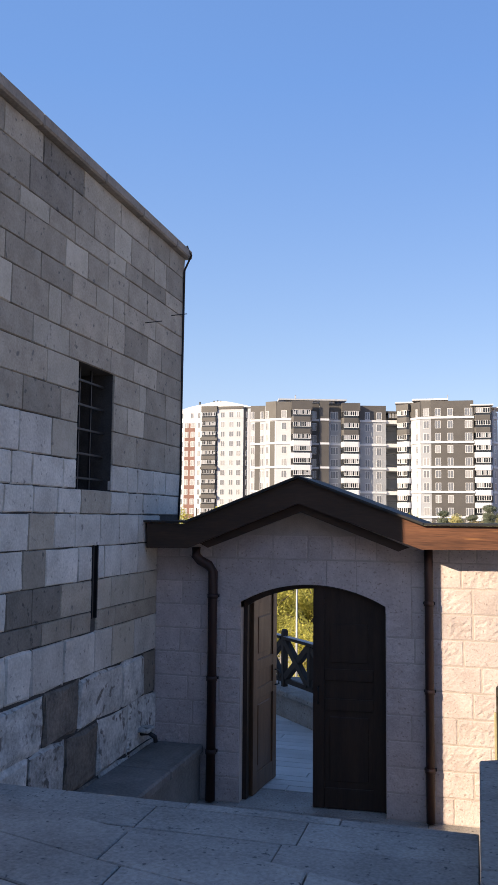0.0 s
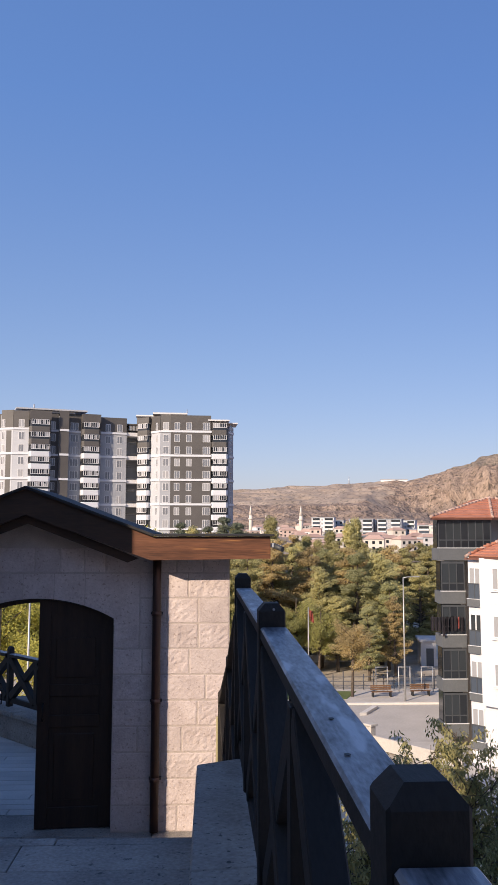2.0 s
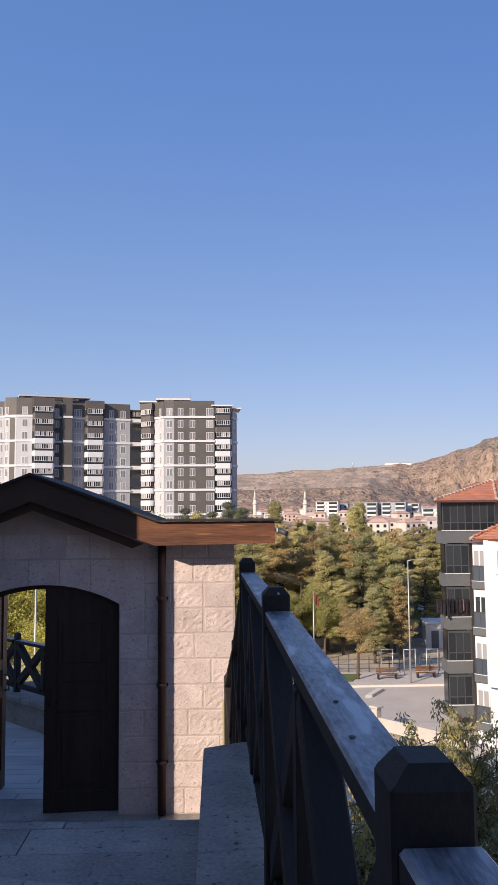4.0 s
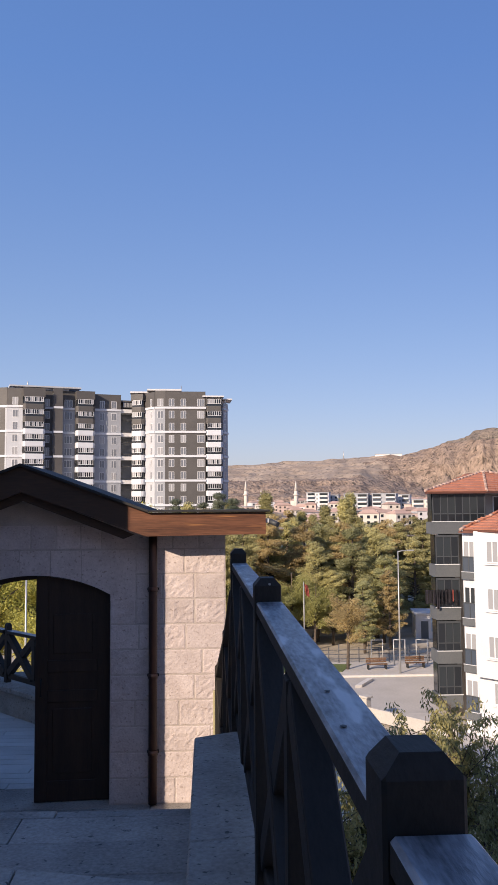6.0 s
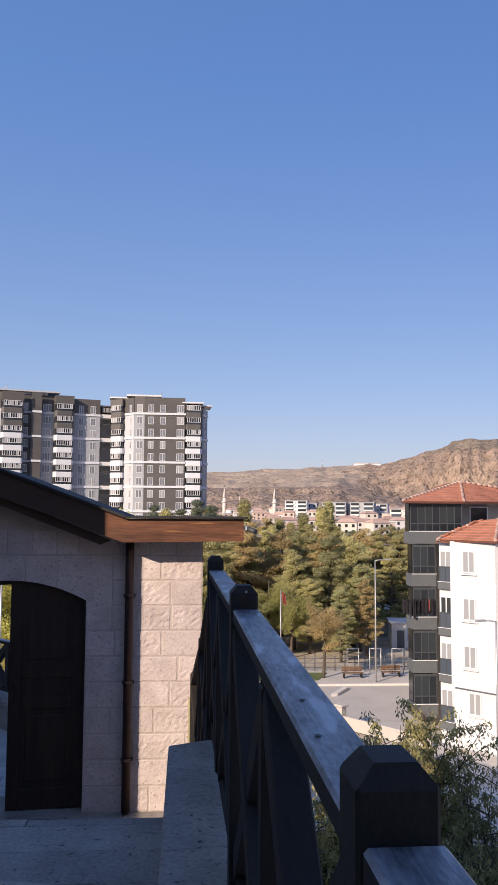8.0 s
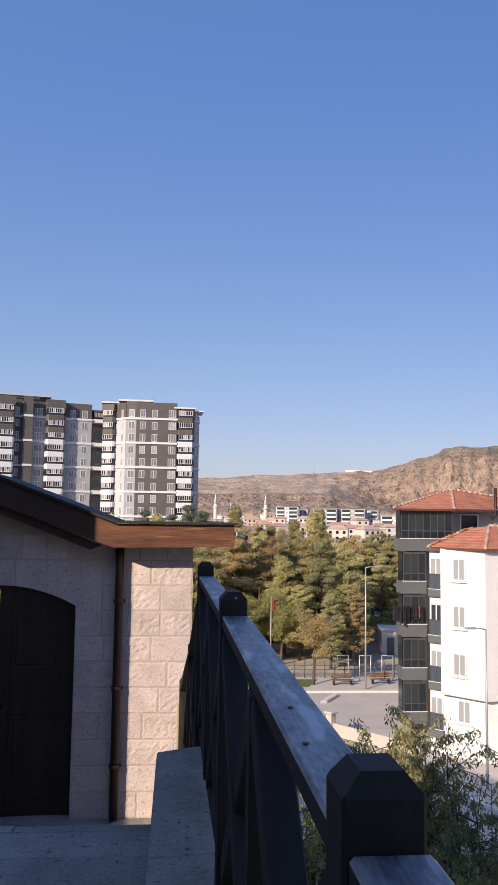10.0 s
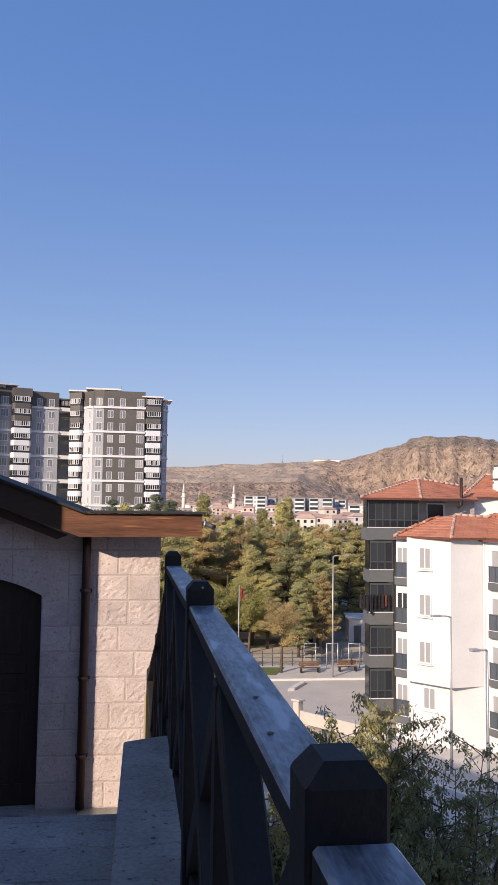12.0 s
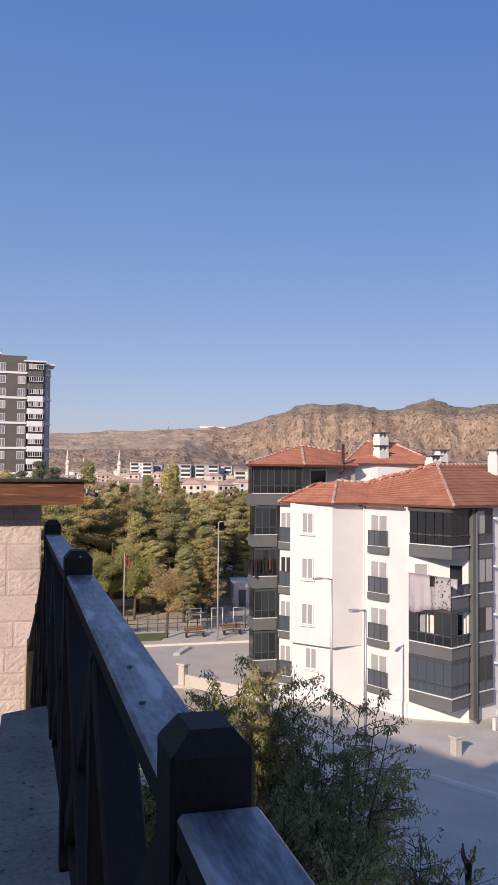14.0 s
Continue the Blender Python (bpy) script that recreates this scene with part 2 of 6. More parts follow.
M_GREYGLASS = glass("grey_panel_glass", (0.068, 0.083, 0.105), 0.12)
M_DARKPANE = glass("dark_blind_glass", (0.018, 0.021, 0.025), 0.15)
# Pale panes: curtains, and on the towers sky reflection, as one base colour.
M_CURTAIN = glass("curtained_window_glass", (0.33, 0.33, 0.335), 0.12)
M_TILEFAR = surface("faded_far_tile", (0.42, 0.27, 0.21), (0.55, 0.385, 0.31), 0.1, 2, 0.85, 0.0, 0.2)
M_DARKRAIL = surface("dark_steel", (0.04, 0.045, 0.06), (0.07, 0.075, 0.09), 3, 30, 0.5, 0.0)
M_BLUECLOTH = surface("blue_panel", (0.30, 0.42, 0.55), (0.42, 0.54, 0.66), 0.5, 8, 0.6, 0.0)
M_RED = surface("red_cloth", (0.38, 0.075, 0.06), (0.50, 0.14, 0.11), 2, 30, 0.8, 0.1)
M_LILAC = surface("pale_lilac_sheet", (0.70, 0.64, 0.70), (0.78, 0.72, 0.77), 1.5, 9, 0.9, 0.1)
M_PATTERN = surface("patterned_sheet", (0.66, 0.63, 0.66), (0.76, 0.73, 0.75), 1.5, 9, 0.9, 0.1, spots=((0.12, 0.10, 0.12), 5.5, 0.56))
M_DARKCLOTH = surface("dark_cloth", (0.02, 0.02, 0.025), (0.06, 0.05, 0.06), 2, 20, 0.9, 0.1, 0.3)


# ---- builders ----
def mesh_of(name, bm, material):
    me = bpy.data.meshes.new(name)
    bm.to_mesh(me)
    bm.free()
    for x in material if isinstance(material, (list, tuple)) else [material]:
        me.materials.append(x)
    return me


def part(name, bm, material, parent=None, label=""):
    """Links a bmesh as one mesh object, under a thing or a part."""
    ob = new(name, mesh_of(name, bm, material))
    if parent:
        ob.parent = parent
    return tagged(ob, label)


def thing(name, label, category, at=(0, 0, 0), turn=0, group="", kind=""):
    ob = new(name)
    ob.matrix_basis = pose(*at, 0, 0, turn)
    return tagged(ob, label, category, group, kind)


def box(bm, lo, hi, bevel=0.0, m=None):
    """An axis-aligned box between two corners, its edges bevelled, optionally moved by m."""
    b = bmesh.new()
    bmesh.ops.create_cube(b, size=1.0)
    for v in b.verts:
        v.co = Vector([lo[i] + (v.co[i] + 0.5) * (hi[i] - lo[i]) for i in range(3)])
    if bevel:
        bmesh.ops.bevel(b, geom=b.edges[:], offset=bevel, segments=1, affect="EDGES")
    if m:
        bmesh.ops.transform(b, matrix=m, verts=b.verts)
    t = bpy.data.meshes.new("t")
    b.to_mesh(t)
    b.free()
    bm.from_mesh(t)
    bpy.data.meshes.remove(t)
    return bm


def boxes(*specs, bevel=0.0):
    bm = bmesh.new()
    for lo, hi in specs:
        box(bm, lo, hi, bevel)
    return bm


def beam(bm, a, b, w, h, bevel=0.004, up=(0, 0, 1)):
    """A squared timber from a to b, w across and h deep."""
    a, b = Vector(a), Vector(b)
    d = b - a
    q = d.to_track_quat("Y", "Z") if abs(d.normalized().z) < 0.99 else Euler((radians(90), 0, 0)).to_quaternion()
    return box(bm, (-w / 2, 0, -h / 2), (w / 2, d.length, h / 2), bevel, Matrix.Translation(a) @ q.to_matrix().to_4x4())


def tube(bm, pts, r, sides=10, cap=True):
    """A round tube through the points; r may be a list of radii."""
    pts = [Vector(p) for p in pts]
    rs = r if isinstance(r, (list, tuple)) else [r] * len(pts)
    rings = []
    for i, p in enumerate(pts):
        d = (pts[min(i + 1, len(pts) - 1)] - pts[max(i - 1, 0)]).normalized()
        q = d.to_track_quat("Z", "X")
        rings.append([bm.verts.new(p + q @ Vector((rs[i] * math.cos(2 * math.pi * k / sides), rs[i] * math.sin(2 * math.pi * k / sides), 0))) for k in range(sides)])
    for a, b in zip(rings, rings[1:]):
        for k in range(sides):
            f = bm.faces.new((a[k], a[(k + 1) % sides], b[(k + 1) % sides], b[k]))
            f.smooth = True
    if cap:
        bm.faces.new(rings[0][::-1])
        bm.faces.new(rings[-1])
    return bm


def prism(bm, poly, z0, z1):
    """A plan polygon (counter-clockwise) drawn up from z0 to z1."""
    lo, hi = [bm.verts.new((x, y, z0)) for x, y in poly], [bm.verts.new((x, y, z1)) for x, y in poly]
    bm.faces.new(lo[::-1])
    bm.faces.new(hi)
    for i in range(len(poly)):
        j = (i + 1) % len(poly)
        bm.faces.new((lo[i], lo[j], hi[j], hi[i]))
    return bm


def slab_xz(bm, poly, y0, y1):
    """A polygon in x and z drawn back from y0 to y1."""
    a, b = [bm.verts.new((x, y0, z)) for x, z in poly], [bm.verts.new((x, y1, z)) for x, z in poly]
    bm.faces.new(a)
    bm.faces.new(b[::-1])
    for i in range(len(poly)):
        j = (i + 1) % len(poly)
        bm.faces.new((a[i], b[i], b[j], a[j]))
    bmesh.ops.recalc_face_normals(bm, faces=bm.faces[:])
    return bm


# ---- stone pieces ----
STONES = {}


def stone_mesh(w, h, rough, variant, material, wob=0.0):
    """A squared stone w by h, its worn face proud of the joint by about 12 mm, facing -y; shared by alike stones."""
    key = (round(w, 3), round(h, 3), rough, variant, material.name, wob)
    if key in STONES:
        return STONES[key]
    rnd = random.Random(str(key))
    e = 0.005 + 0.02 * rough + 0.6 * wob
    xs = (-w / 2, -w / 2 + e, w * rnd.uniform(-0.15, 0.15), w / 2 - e, w / 2)
    zs = (-h / 2, -h / 2 + e, h * rnd.uniform(-0.15, 0.15), h / 2 - e, h / 2)
    verts, faces = [], []
    for j, z in enumerate(zs):
        for i, x in enumerate(xs):
            edge = i in (0, 4) or j in (0, 4)
            y = 0.0 if edge else -0.008 - rnd.uniform(0, 0.005 + 0.03 * rough)
            k = 0.003 + 0.02 * rough + wob
            verts.append((x + rnd.uniform(-k, k) * 0.6, y, z + rnd.uniform(-k, k) * 0.6))
    for j in range(4):
        for i in range(4):
            a = j * 5 + i
            faces.append((a, a + 1, a + 6, a + 5))
    ring = [0, 1, 2, 3, 4, 9, 14, 19, 24, 23, 22, 21, 20, 15, 10, 5]
    base = len(verts)
    for k in ring:
        verts.append((verts[k][0], 0.03, verts[k][2]))
    for n in range(16):
        m = (n + 1) % 16
        faces.append((ring[m], ring[n], base + n, base + m))
    me = bpy.data.meshes.new("stone")
    me.from_pydata(verts, [], faces)
    me.update()
    me.materials.append(material)
    STONES[key] = me
    return me


TOOLED = {}


def tooled_stone(w, h, variant, picked):
    """A tuff block facing -y: a smooth drafted margin round a face that was picked with a point."""
    key = (round(w, 2), round(h, 3), variant, picked)
    if key in TOOLED:
        return TOOLED[key]
    rnd = random.Random(str(key))
    nx, nz, e = max(7, int(w / 0.026)), 10, 0.008
    xs = [-w / 2, -w / 2 + e] + [-w / 2 + e + (w - 2 * e) * i / (nx - 3) for i in range(1, nx - 3)] + [w / 2 - e, w / 2]
    zs = [-h / 2, -h / 2 + e] + [-h / 2 + e + (h - 2 * e) * i / (nz - 3) for i in range(1, nz - 3)] + [h / 2 - e, h / 2]
    verts, faces = [], []
    for j, z in enumerate(zs):
        for i, x in enumerate(xs):
            rim = min(i, j, nx - 1 - i, nz - 1 - j)
            y = -0.002 if rim == 0 else -0.005
            if rim > 1:
                y -= rnd.uniform(-0.0045, 0.0035) if picked else rnd.uniform(-0.001, 0.001)
            j_ = 0.004 if rim == 0 else (0.003 if rim == 1 else 0.006)
            verts.append((x + rnd.uniform(-j_, j_), y, z + rnd.uniform(-j_, j_)))
    for j in range(nz - 1):
        for i in range(nx - 1):
            a = j * nx + i
            faces.append((a, a + 1, a + nx + 1, a + nx))
    ring = [i for i in range(nx)] + [j * nx + nx - 1 for j in range(1, nz)] + [(nz - 1) * nx + i for i in range(nx - 2, -1, -1)] + [j * nx for j in range(nz - 2, 0, -1)]
    base = len(verts)
    for k in ring:
        verts.append((verts[k][0], 0.03, verts[k][2]))
    for n in range(len(ring)):
        m = (n + 1) % len(ring)
        faces.append((ring[m], ring[n], base + n, base + m))
    me = bpy.data.meshes.new("stone")
    me.from_pydata(verts, [], faces)
    me.update()
    me.materials.append(M_TUFF)
    TOOLED[key] = me
    return me


def lay_stone(parent, w, h, at, turn, material, rough=0.0, wob=0.0, gap=0.007, name="stone"):
    ob = new(name, stone_mesh(round(w / 0.01) * 0.01 - gap, h - gap, rough, random.randrange(4), material, wob))
    ob.matrix_basis = pose(*at, 0, 0, turn)
    ob.parent = parent
    return ob


def split(a, b, lo, hi):
    """Cuts the stretch from a to b into lengths between lo and hi."""
    out, x = [], a
    while b - x > hi:
        n = x + random.uniform(lo, hi)
        if b - n < lo * 0.7:
            n = (x + b) / 2
        out.append((x, n))
        x = n
    out.append((x, b))
    return out


# ---- terrace, steps, parapet ----
WALL_X = -3.25
terrace = tagged(part("terrace_base", boxes(((-12, -14, -13.5), (-0.06, 6.0, -0.06)), ((-12, 6.0, -13.5), (-0.4, 8.3, -0.06)), ((-12, 8.3, -13.5), (-2.6, 11.4, -0.06))), M_CONCRETE),
                 "weathered masonry terrace under the gate court", "terrace", kind="structure")
landing = tagged(part("landing", boxes(((WALL_X, -6, -0.05), (-0.09, 4.55, 1.10))), M_JOINT), "worn grey stone landing above the gate", "landing", kind="structure")
upper = bmesh.new()
prism(upper, [(WALL_X, -6), (-0.09, -6), (-0.09, 3.32), (-0.56, 3.43), (-1.03, 3.58), (-1.65, 3.70), (-2.51, 3.95), (WALL_X, 4.16)], 1.10, 1.275)
upper_landing = tagged(part("upper_landing", upper, M_JOINT), "worn grey stone upper step with a slanting edge", "step", kind="structure")
steps = []
for i in range(5):
    top = 1.15 - 0.19 * (i + 1)
    steps.append(tagged(part("step", boxes(((WALL_X, 4.555 + 0.30 * i, -0.05), (-0.09, 4.85 + 0.30 * i, top)), bevel=0.008), M_SLAB), "grey basalt step down to the gate", "step", "steps to the gate", "structure"))
court = tagged(part("court_floor", boxes(((WALL_X, 5.9, -0.055), (0.0, 8.1, -0.012))), M_JOINT), "grey stone floor before the gate", "floor", kind="structure")

parapet = tagged(part("parapet", boxes(((-0.05, -4, 0.0), (0.25, 5.05, 1.31)), bevel=0.006), M_CONCRETE), "grey concrete parapet wall under the fence", "parapet", kind="structure")
for n, (a, b) in enumerate(((-4.0, -2.2), (-2.2, -0.4), (-0.4, 1.45), (1.45, 3.55), (3.55, 5.17))):
    bm = bmesh.new()
    skew = 0.10 if n == 4 else 0.05
    prism(bm, [(-0.085, a + 0.004), (0.235, a + 0.05), (0.235, b + skew), (-0.085, b - 0.06 if n == 4 else b)], 1.31, 1.372)
    bmesh.ops.bevel(bm, geom=bm.edges[:], offset=0.008, segments=1, affect="EDGES")
    part("coping_slab", bm, M_CONCRETE, parapet)
outer = tagged(part("retaining_wall", boxes(((0.0, -10, -13.5), (0.262, 5.3, 1.308))), M_CONCRETE), "tall concrete retaining wall under the terrace", "wall", kind="structure")


# ---- fence ----
FX = 0.256


def post(h, w=0.098):
    """A squared post whose top is cut back on four sides."""
    bm = bmesh.new()
    prism(bm, [(-w / 2, -w / 2), (w / 2, -w / 2), (w / 2, w / 2), (-w / 2, w / 2)], 0, h - 0.028)
    bm.normal_update()
    top = [f for f in bm.faces if f.normal.z > 0.5][0]
    r = bmesh.ops.extrude_discrete_faces(bm, faces=[top])
    f = r["faces"][0]
    for v in f.verts:
        v.co.x *= 0.52
        v.co.y *= 0.72
        v.co.z += 0.028
    bmesh.ops.bevel(bm, geom=[e for e in bm.edges if e.calc_length() > 0.3], offset=0.005, segments=1, affect="EDGES")
    return bm


def fence_bay(fence, y0, y1, zb, zt, cells, zt2=None):
    """Rails, uprights and crossed braces between two posts, along y at x = 0 of the fence."""
    zt2 = zt2 or zt
    top = beam(bmesh.new(), (0.006, y0 + 0.049, zt - 0.024), (0.006, y1 - 0.049, zt2 - 0.024), 0.098, 0.046, 0.006)
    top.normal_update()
    # Upward faces get the worn, sheen-paled colour; the sides stay black.
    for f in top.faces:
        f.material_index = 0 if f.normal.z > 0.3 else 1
    part("top_rail", top, M_RAILTOP, fence, "worn grey-black top rail, paled on top for sky sheen").data.materials.append(M_FENCE)
    part("bottom_rail", beam(bmesh.new(), (0, y0 + 0.049, zb + 0.09), (0, y1 - 0.049, zb + 0.09), 0.05, 0.07, 0.004), M_FENCE, fence)
    zt = min(zt, zt2)
    step = (y1 - y0) / cells
    for k in range(cells):
        a, b = y0 + step * k, y0 + step * (k + 1)
        if k:
            part("upright", boxes(((-0.045, a - 0.04, zb + 0.125), (0.045, a + 0.04, zt - 0.048)), bevel=0.004), M_FENCE, fence)
        part("brace", beam(bmesh.new(), (-0.004, a + 0.045, zb + 0.13), (-0.004, b - 0.045, zt - 0.075), 0.078, 0.092, 0.004), M_FENCE, fence)
        part("brace", beam(bmesh.new(), (0.004, a + 0.045, zt - 0.075), (0.004, b - 0.045, zb + 0.13), 0.078, 0.092, 0.004), M_FENCE, fence)


fence = thing("fence", "black-stained timber fence with crossed braces on the parapet", "fence", (FX, 0, 0), 0.72)
POSTS = (-1.1, 1.0, 3.1, 5.27)
TOPS = (2.462, 2.468, 2.488, 2.486)
RAILS = (2.378, 2.384, 2.405, 2.400)
for y, top in zip(POSTS, TOPS):
    p = part("post", post(top - 1.372), M_FENCE, fence)
    p.location = (0, y, 1.372)
    if y == 3.1:
        bolt = part("bolt", tube(bmesh.new(), [(0, 0, 0), (0, -0.004, 0)], 0.0045, 8), M_STEEL, p, "small steel bolt head")
        bolt.location = (0.006, -0.049, 1.095)
for k in range(3):
    fence_bay(fence, POSTS[k], POSTS[k + 1], 1.372, RAILS[k], 2, RAILS[k + 1])
# the last bay goes down beside the steps to the gate
DOWN = [(-0.010, 5.34, 2.20, 1.06), (-0.022, 6.45, 1.72, 0.58), (-0.060, 7.50, 1.26, 0.12)]
for (xa, ya, ta, ba), (xb, yb, tb, bb) in zip(DOWN, DOWN[1:]):
    part("top_rail", beam(bmesh.new(), (xa, ya, ta), (xb, yb, tb), 0.09, 0.046, 0.004), M_FENCE, fence)
    part("bottom_rail", beam(bmesh.new(), (xa, ya, ba + 0.08), (xb, yb, bb + 0.08), 0.05, 0.07, 0.004), M_FENCE, fence)
    part("brace", beam(bmesh.new(), (xa, ya + 0.05, ba + 0.12), (xb, yb - 0.05, tb - 0.06), 0.075, 0.08, 0.004), M_FENCE, fence)
    part("brace", beam(bmesh.new(), (xa, ya + 0.05, ta - 0.06), (xb, yb - 0.05, bb + 0.12), 0.075, 0.08, 0.004), M_FENCE, fence)
for x, y, top, base in DOWN[1:]:
    p = part("post", post(top + 0.10 + 0.02, 0.09), M_FENCE, fence)
    p.location = (x, y, -0.02)
for y, x in ((1.39, -0.016), (1.64, -0.004)):
    knot = bmesh.new()
    bmesh.ops.create_uvsphere(knot, u_segments=10, v_segments=6, radius=0.006)
    for v in knot.verts:
        v.co = Vector((v.co.x, v.co.y * 1.5, v.co.z * 0.12))
    k = part("knot", knot, M_BLACK, fence, "dark knot hole in the rail")
    k.location = (x, y, 2.3845 + 0.01 * (y - 1))

# ---- gate ----
GY = 8.0
AX, AH, SPRING, RISE = -1.635, 0.71, 1.93, 0.185
R_ARCH = (AH * AH + RISE * RISE) / (2 * RISE)


def arch_z(x):
    return SPRING + RISE - R_ARCH + math.sqrt(max(R_ARCH ** 2 - (x - AX) ** 2, 0))


def rake_z(x):
    """The underside of the gable boards over x."""
    return 2.90 - 0.39 * abs(x + 1.70)


gate = thing("gatehouse", "cream tuff gateway with a low gable and timber eaves", "gatehouse", kind="structure")
N = 14
arc = [(AX - AH + 2 * AH * i / N, arch_z(AX - AH + 2 * AH * i / N)) for i in range(N + 1)]
core = [(-3.30, -0.05), (AX - AH, -0.05)] + arc + [(AX + AH, -0.05), (0.165, -0.05), (0.165, 2.50), (-0.62, 2.50), (-1.70, 2.92), (-2.75, 2.50), (-3.30, 2.50)]
bm = bmesh.new()
f = bm.faces.new([bm.verts.new((x, GY - 0.001, z)) for x, z in core])
back = bmesh.ops.extrude_face_region(bm, geom=[f])
for v in [g for g in back["geom"] if isinstance(g, bmesh.types.BMVert)]:
    v.co.y += 0.46
bmesh.ops.recalc_face_normals(bm, faces=bm.faces[:])
gate_wall = part("gate_wall", bm, M_MORTAR, gate)

# arch stones
cuts = [AX - AH - 0.26, -2.05, -1.78, -1.49, -1.20, AX + AH + 0.24]
for a, b in zip(cuts, cuts[1:]):
    a, b = a + 0.004, b - 0.004
    lo, hi = max(a, AX - AH), min(b, AX + AH)
    low = [(lo + (hi - lo) * i / 5, arch_z(lo + (hi - lo) * i / 5)) for i in range(6)]
    if a < lo:
        low = [(a, SPRING - 0.06), (lo, SPRING - 0.06)] + low
    if b > hi:
        low = low + [(hi, SPRING - 0.06), (b, SPRING - 0.06)]
    bm = slab_xz(bmesh.new(), low + [(b, 2.345), (a, 2.345)], GY - 0.008, GY + 0.20)
    part("arch_stone", bm, M_TUFF, gate_wall)


# doors
def door_leaf(name, width, wood, label, at, turn, mirror):
    """A framed door leaf with three sunk panels, its head cut to the arch; hinged at x = 0."""
    d = thing(name, label, "door", at, turn, kind="structure")
    s = -1 if mirror else 1

    def head(x):
        xx = AX - AH + x if not mirror else AX + AH - x
        return arch_z(xx) - 0.015
    lo, hi = 0.012, 0.0
    xs = [width * i / 8 for i in range(9)]
    poly = [(s * x, head(x)) for x in xs][::-1] + [(0, lo), (s * width, lo)]
    part("panel_board", slab_xz(bmesh.new(), poly if s > 0 else poly, -0.012, 0.012), wood, d)
    for x0, x1 in ((0.0, 0.11), (width - 0.11, width)):
        part("stile", slab_xz(bmesh.new(), [(s * x0, lo), (s * x1, lo), (s * x1, head(x1)), (s * x0, head(x0))], -0.028, 0.028), wood, d)
    for z0, z1 in ((lo, 0.20), (0.92, 1.03), (1.20, 1.31)):
        part("rail", boxes(((min(s * 0.11, s * (width - 0.11)), -0.026, z0), (max(s * 0.11, s * (width - 0.11)), 0.026, z1)), bevel=0.004), wood, d)
    mid = [0.11 + (width - 0.22) * i / 4 for i in range(5)]
    part("rail", slab_xz(bmesh.new(), [(s * x, head(x)) for x in mid][::-1] + [(s * x, head(x) - 0.12) for x in mid], -0.026, 0.026), wood, d)
    for z0, z1 in ((0.26, 0.86), (1.37, 1.74)):
        part("raised_panel", boxes(((min(s * 0.16, s * (width - 0.16)), -0.021, z0), (max(s * 0.16, s * (width - 0.16)), 0.021, z1)), bevel=0.006), wood, d)
    h = tube(bmesh.new(), [(s * (width - 0.055), -0.03, 0.98), (s * (width - 0.055), -0.075, 0.99), (s * (width - 0.055), -0.075, 1.13), (s * (width - 0.055), -0.03, 1.14)], 0.009, 8)
    part("handle", h, M_BLACK, d, "black iron pull handle")
    return d


# The shut leaf's wood colour is darker than the open leaf's.
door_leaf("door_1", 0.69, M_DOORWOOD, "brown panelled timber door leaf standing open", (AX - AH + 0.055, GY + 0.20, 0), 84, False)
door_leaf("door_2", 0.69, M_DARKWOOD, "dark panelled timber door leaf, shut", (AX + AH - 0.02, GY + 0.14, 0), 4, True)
fr = bmesh.new()
pts = [(AX - AH + 0.045, 0.0)] + [(AX + (x - AX) * 0.94, z - 0.045) for x, z in arc] + [(AX + AH - 0.02, 0.0)]
slab_xz(fr, [(AX - AH, 0)] + arc + [(AX + AH, 0)] + pts[::-1], GY + 0.10, GY + 0.19)
part("door_frame", fr, M_DARKWOOD, gate, "dark timber door frame")
part("threshold", boxes(((AX - AH, GY - 0.1, -0.05), (AX + AH, GY + 0.47, 0.004)), bevel=0.004), M_SLAB, gate, "grey stone threshold")

# eaves: boards along the gable and the level eaves at either hand
EY = 7.65
ridge = (-1.70, 3.13)
rakeL, rakeR = (-2.83, 2.69), (-0.545, 2.70)
lowL, lowR = (-2.80, 2.455), (-0.565, 2.485)
# The rake changes to the sunlit tone at x = -0.734, where shade ends.
part("gable_board", slab_xz(bmesh.new(), [lowL, (-1.70, 2.895), ridge, rakeL], EY, EY + 0.035), M_GABLESHADE, gate, "brown timber gable board, coloured dark for its shade")
part("gable_board", slab_xz(bmesh.new(), [(-1.70, 2.895), (-0.735, 2.546), (-0.735, 2.775), ridge], EY, EY + 0.035), M_GABLESHADE, gate)
part("gable_board", slab_xz(bmesh.new(), [(-0.733, 2.545), lowR, rakeR, (-0.733, 2.774)], EY, EY + 0.035), M_FASCIALIT, gate, "orange-brown pine board end, coloured as sunlit")
part("inner_board", slab_xz(bmesh.new(), [(-2.62, 2.46), (-1.70, 2.815), (-1.70, 2.90), (-2.70, 2.50)], EY + 0.10, EY + 0.13), M_GABLESHADE, gate)
part("inner_board", slab_xz(bmesh.new(), [(-1.70, 2.815), (-0.78, 2.46), (-0.68, 2.50), (-1.70, 2.90)], EY + 0.10, EY + 0.13), M_GABLESHADE, gate)
part("fascia_board", slab_xz(bmesh.new(), [lowR, (0.53, 2.50), (0.53, 2.70), rakeR], EY, EY + 0.035), M_FASCIALIT, gate, "orange-brown stained pine fascia in its sunlit colour")
part("fascia_board", slab_xz(bmesh.new(), [(-3.22, 2.45), lowL, rakeL, (-3.22, 2.69)], EY, EY + 0.035), M_GABLESHADE, gate)
part("fascia_end", boxes(((0.495, EY + 0.037, 2.50), (0.53, 8.85, 2.70))), M_FASCIALIT, gate)
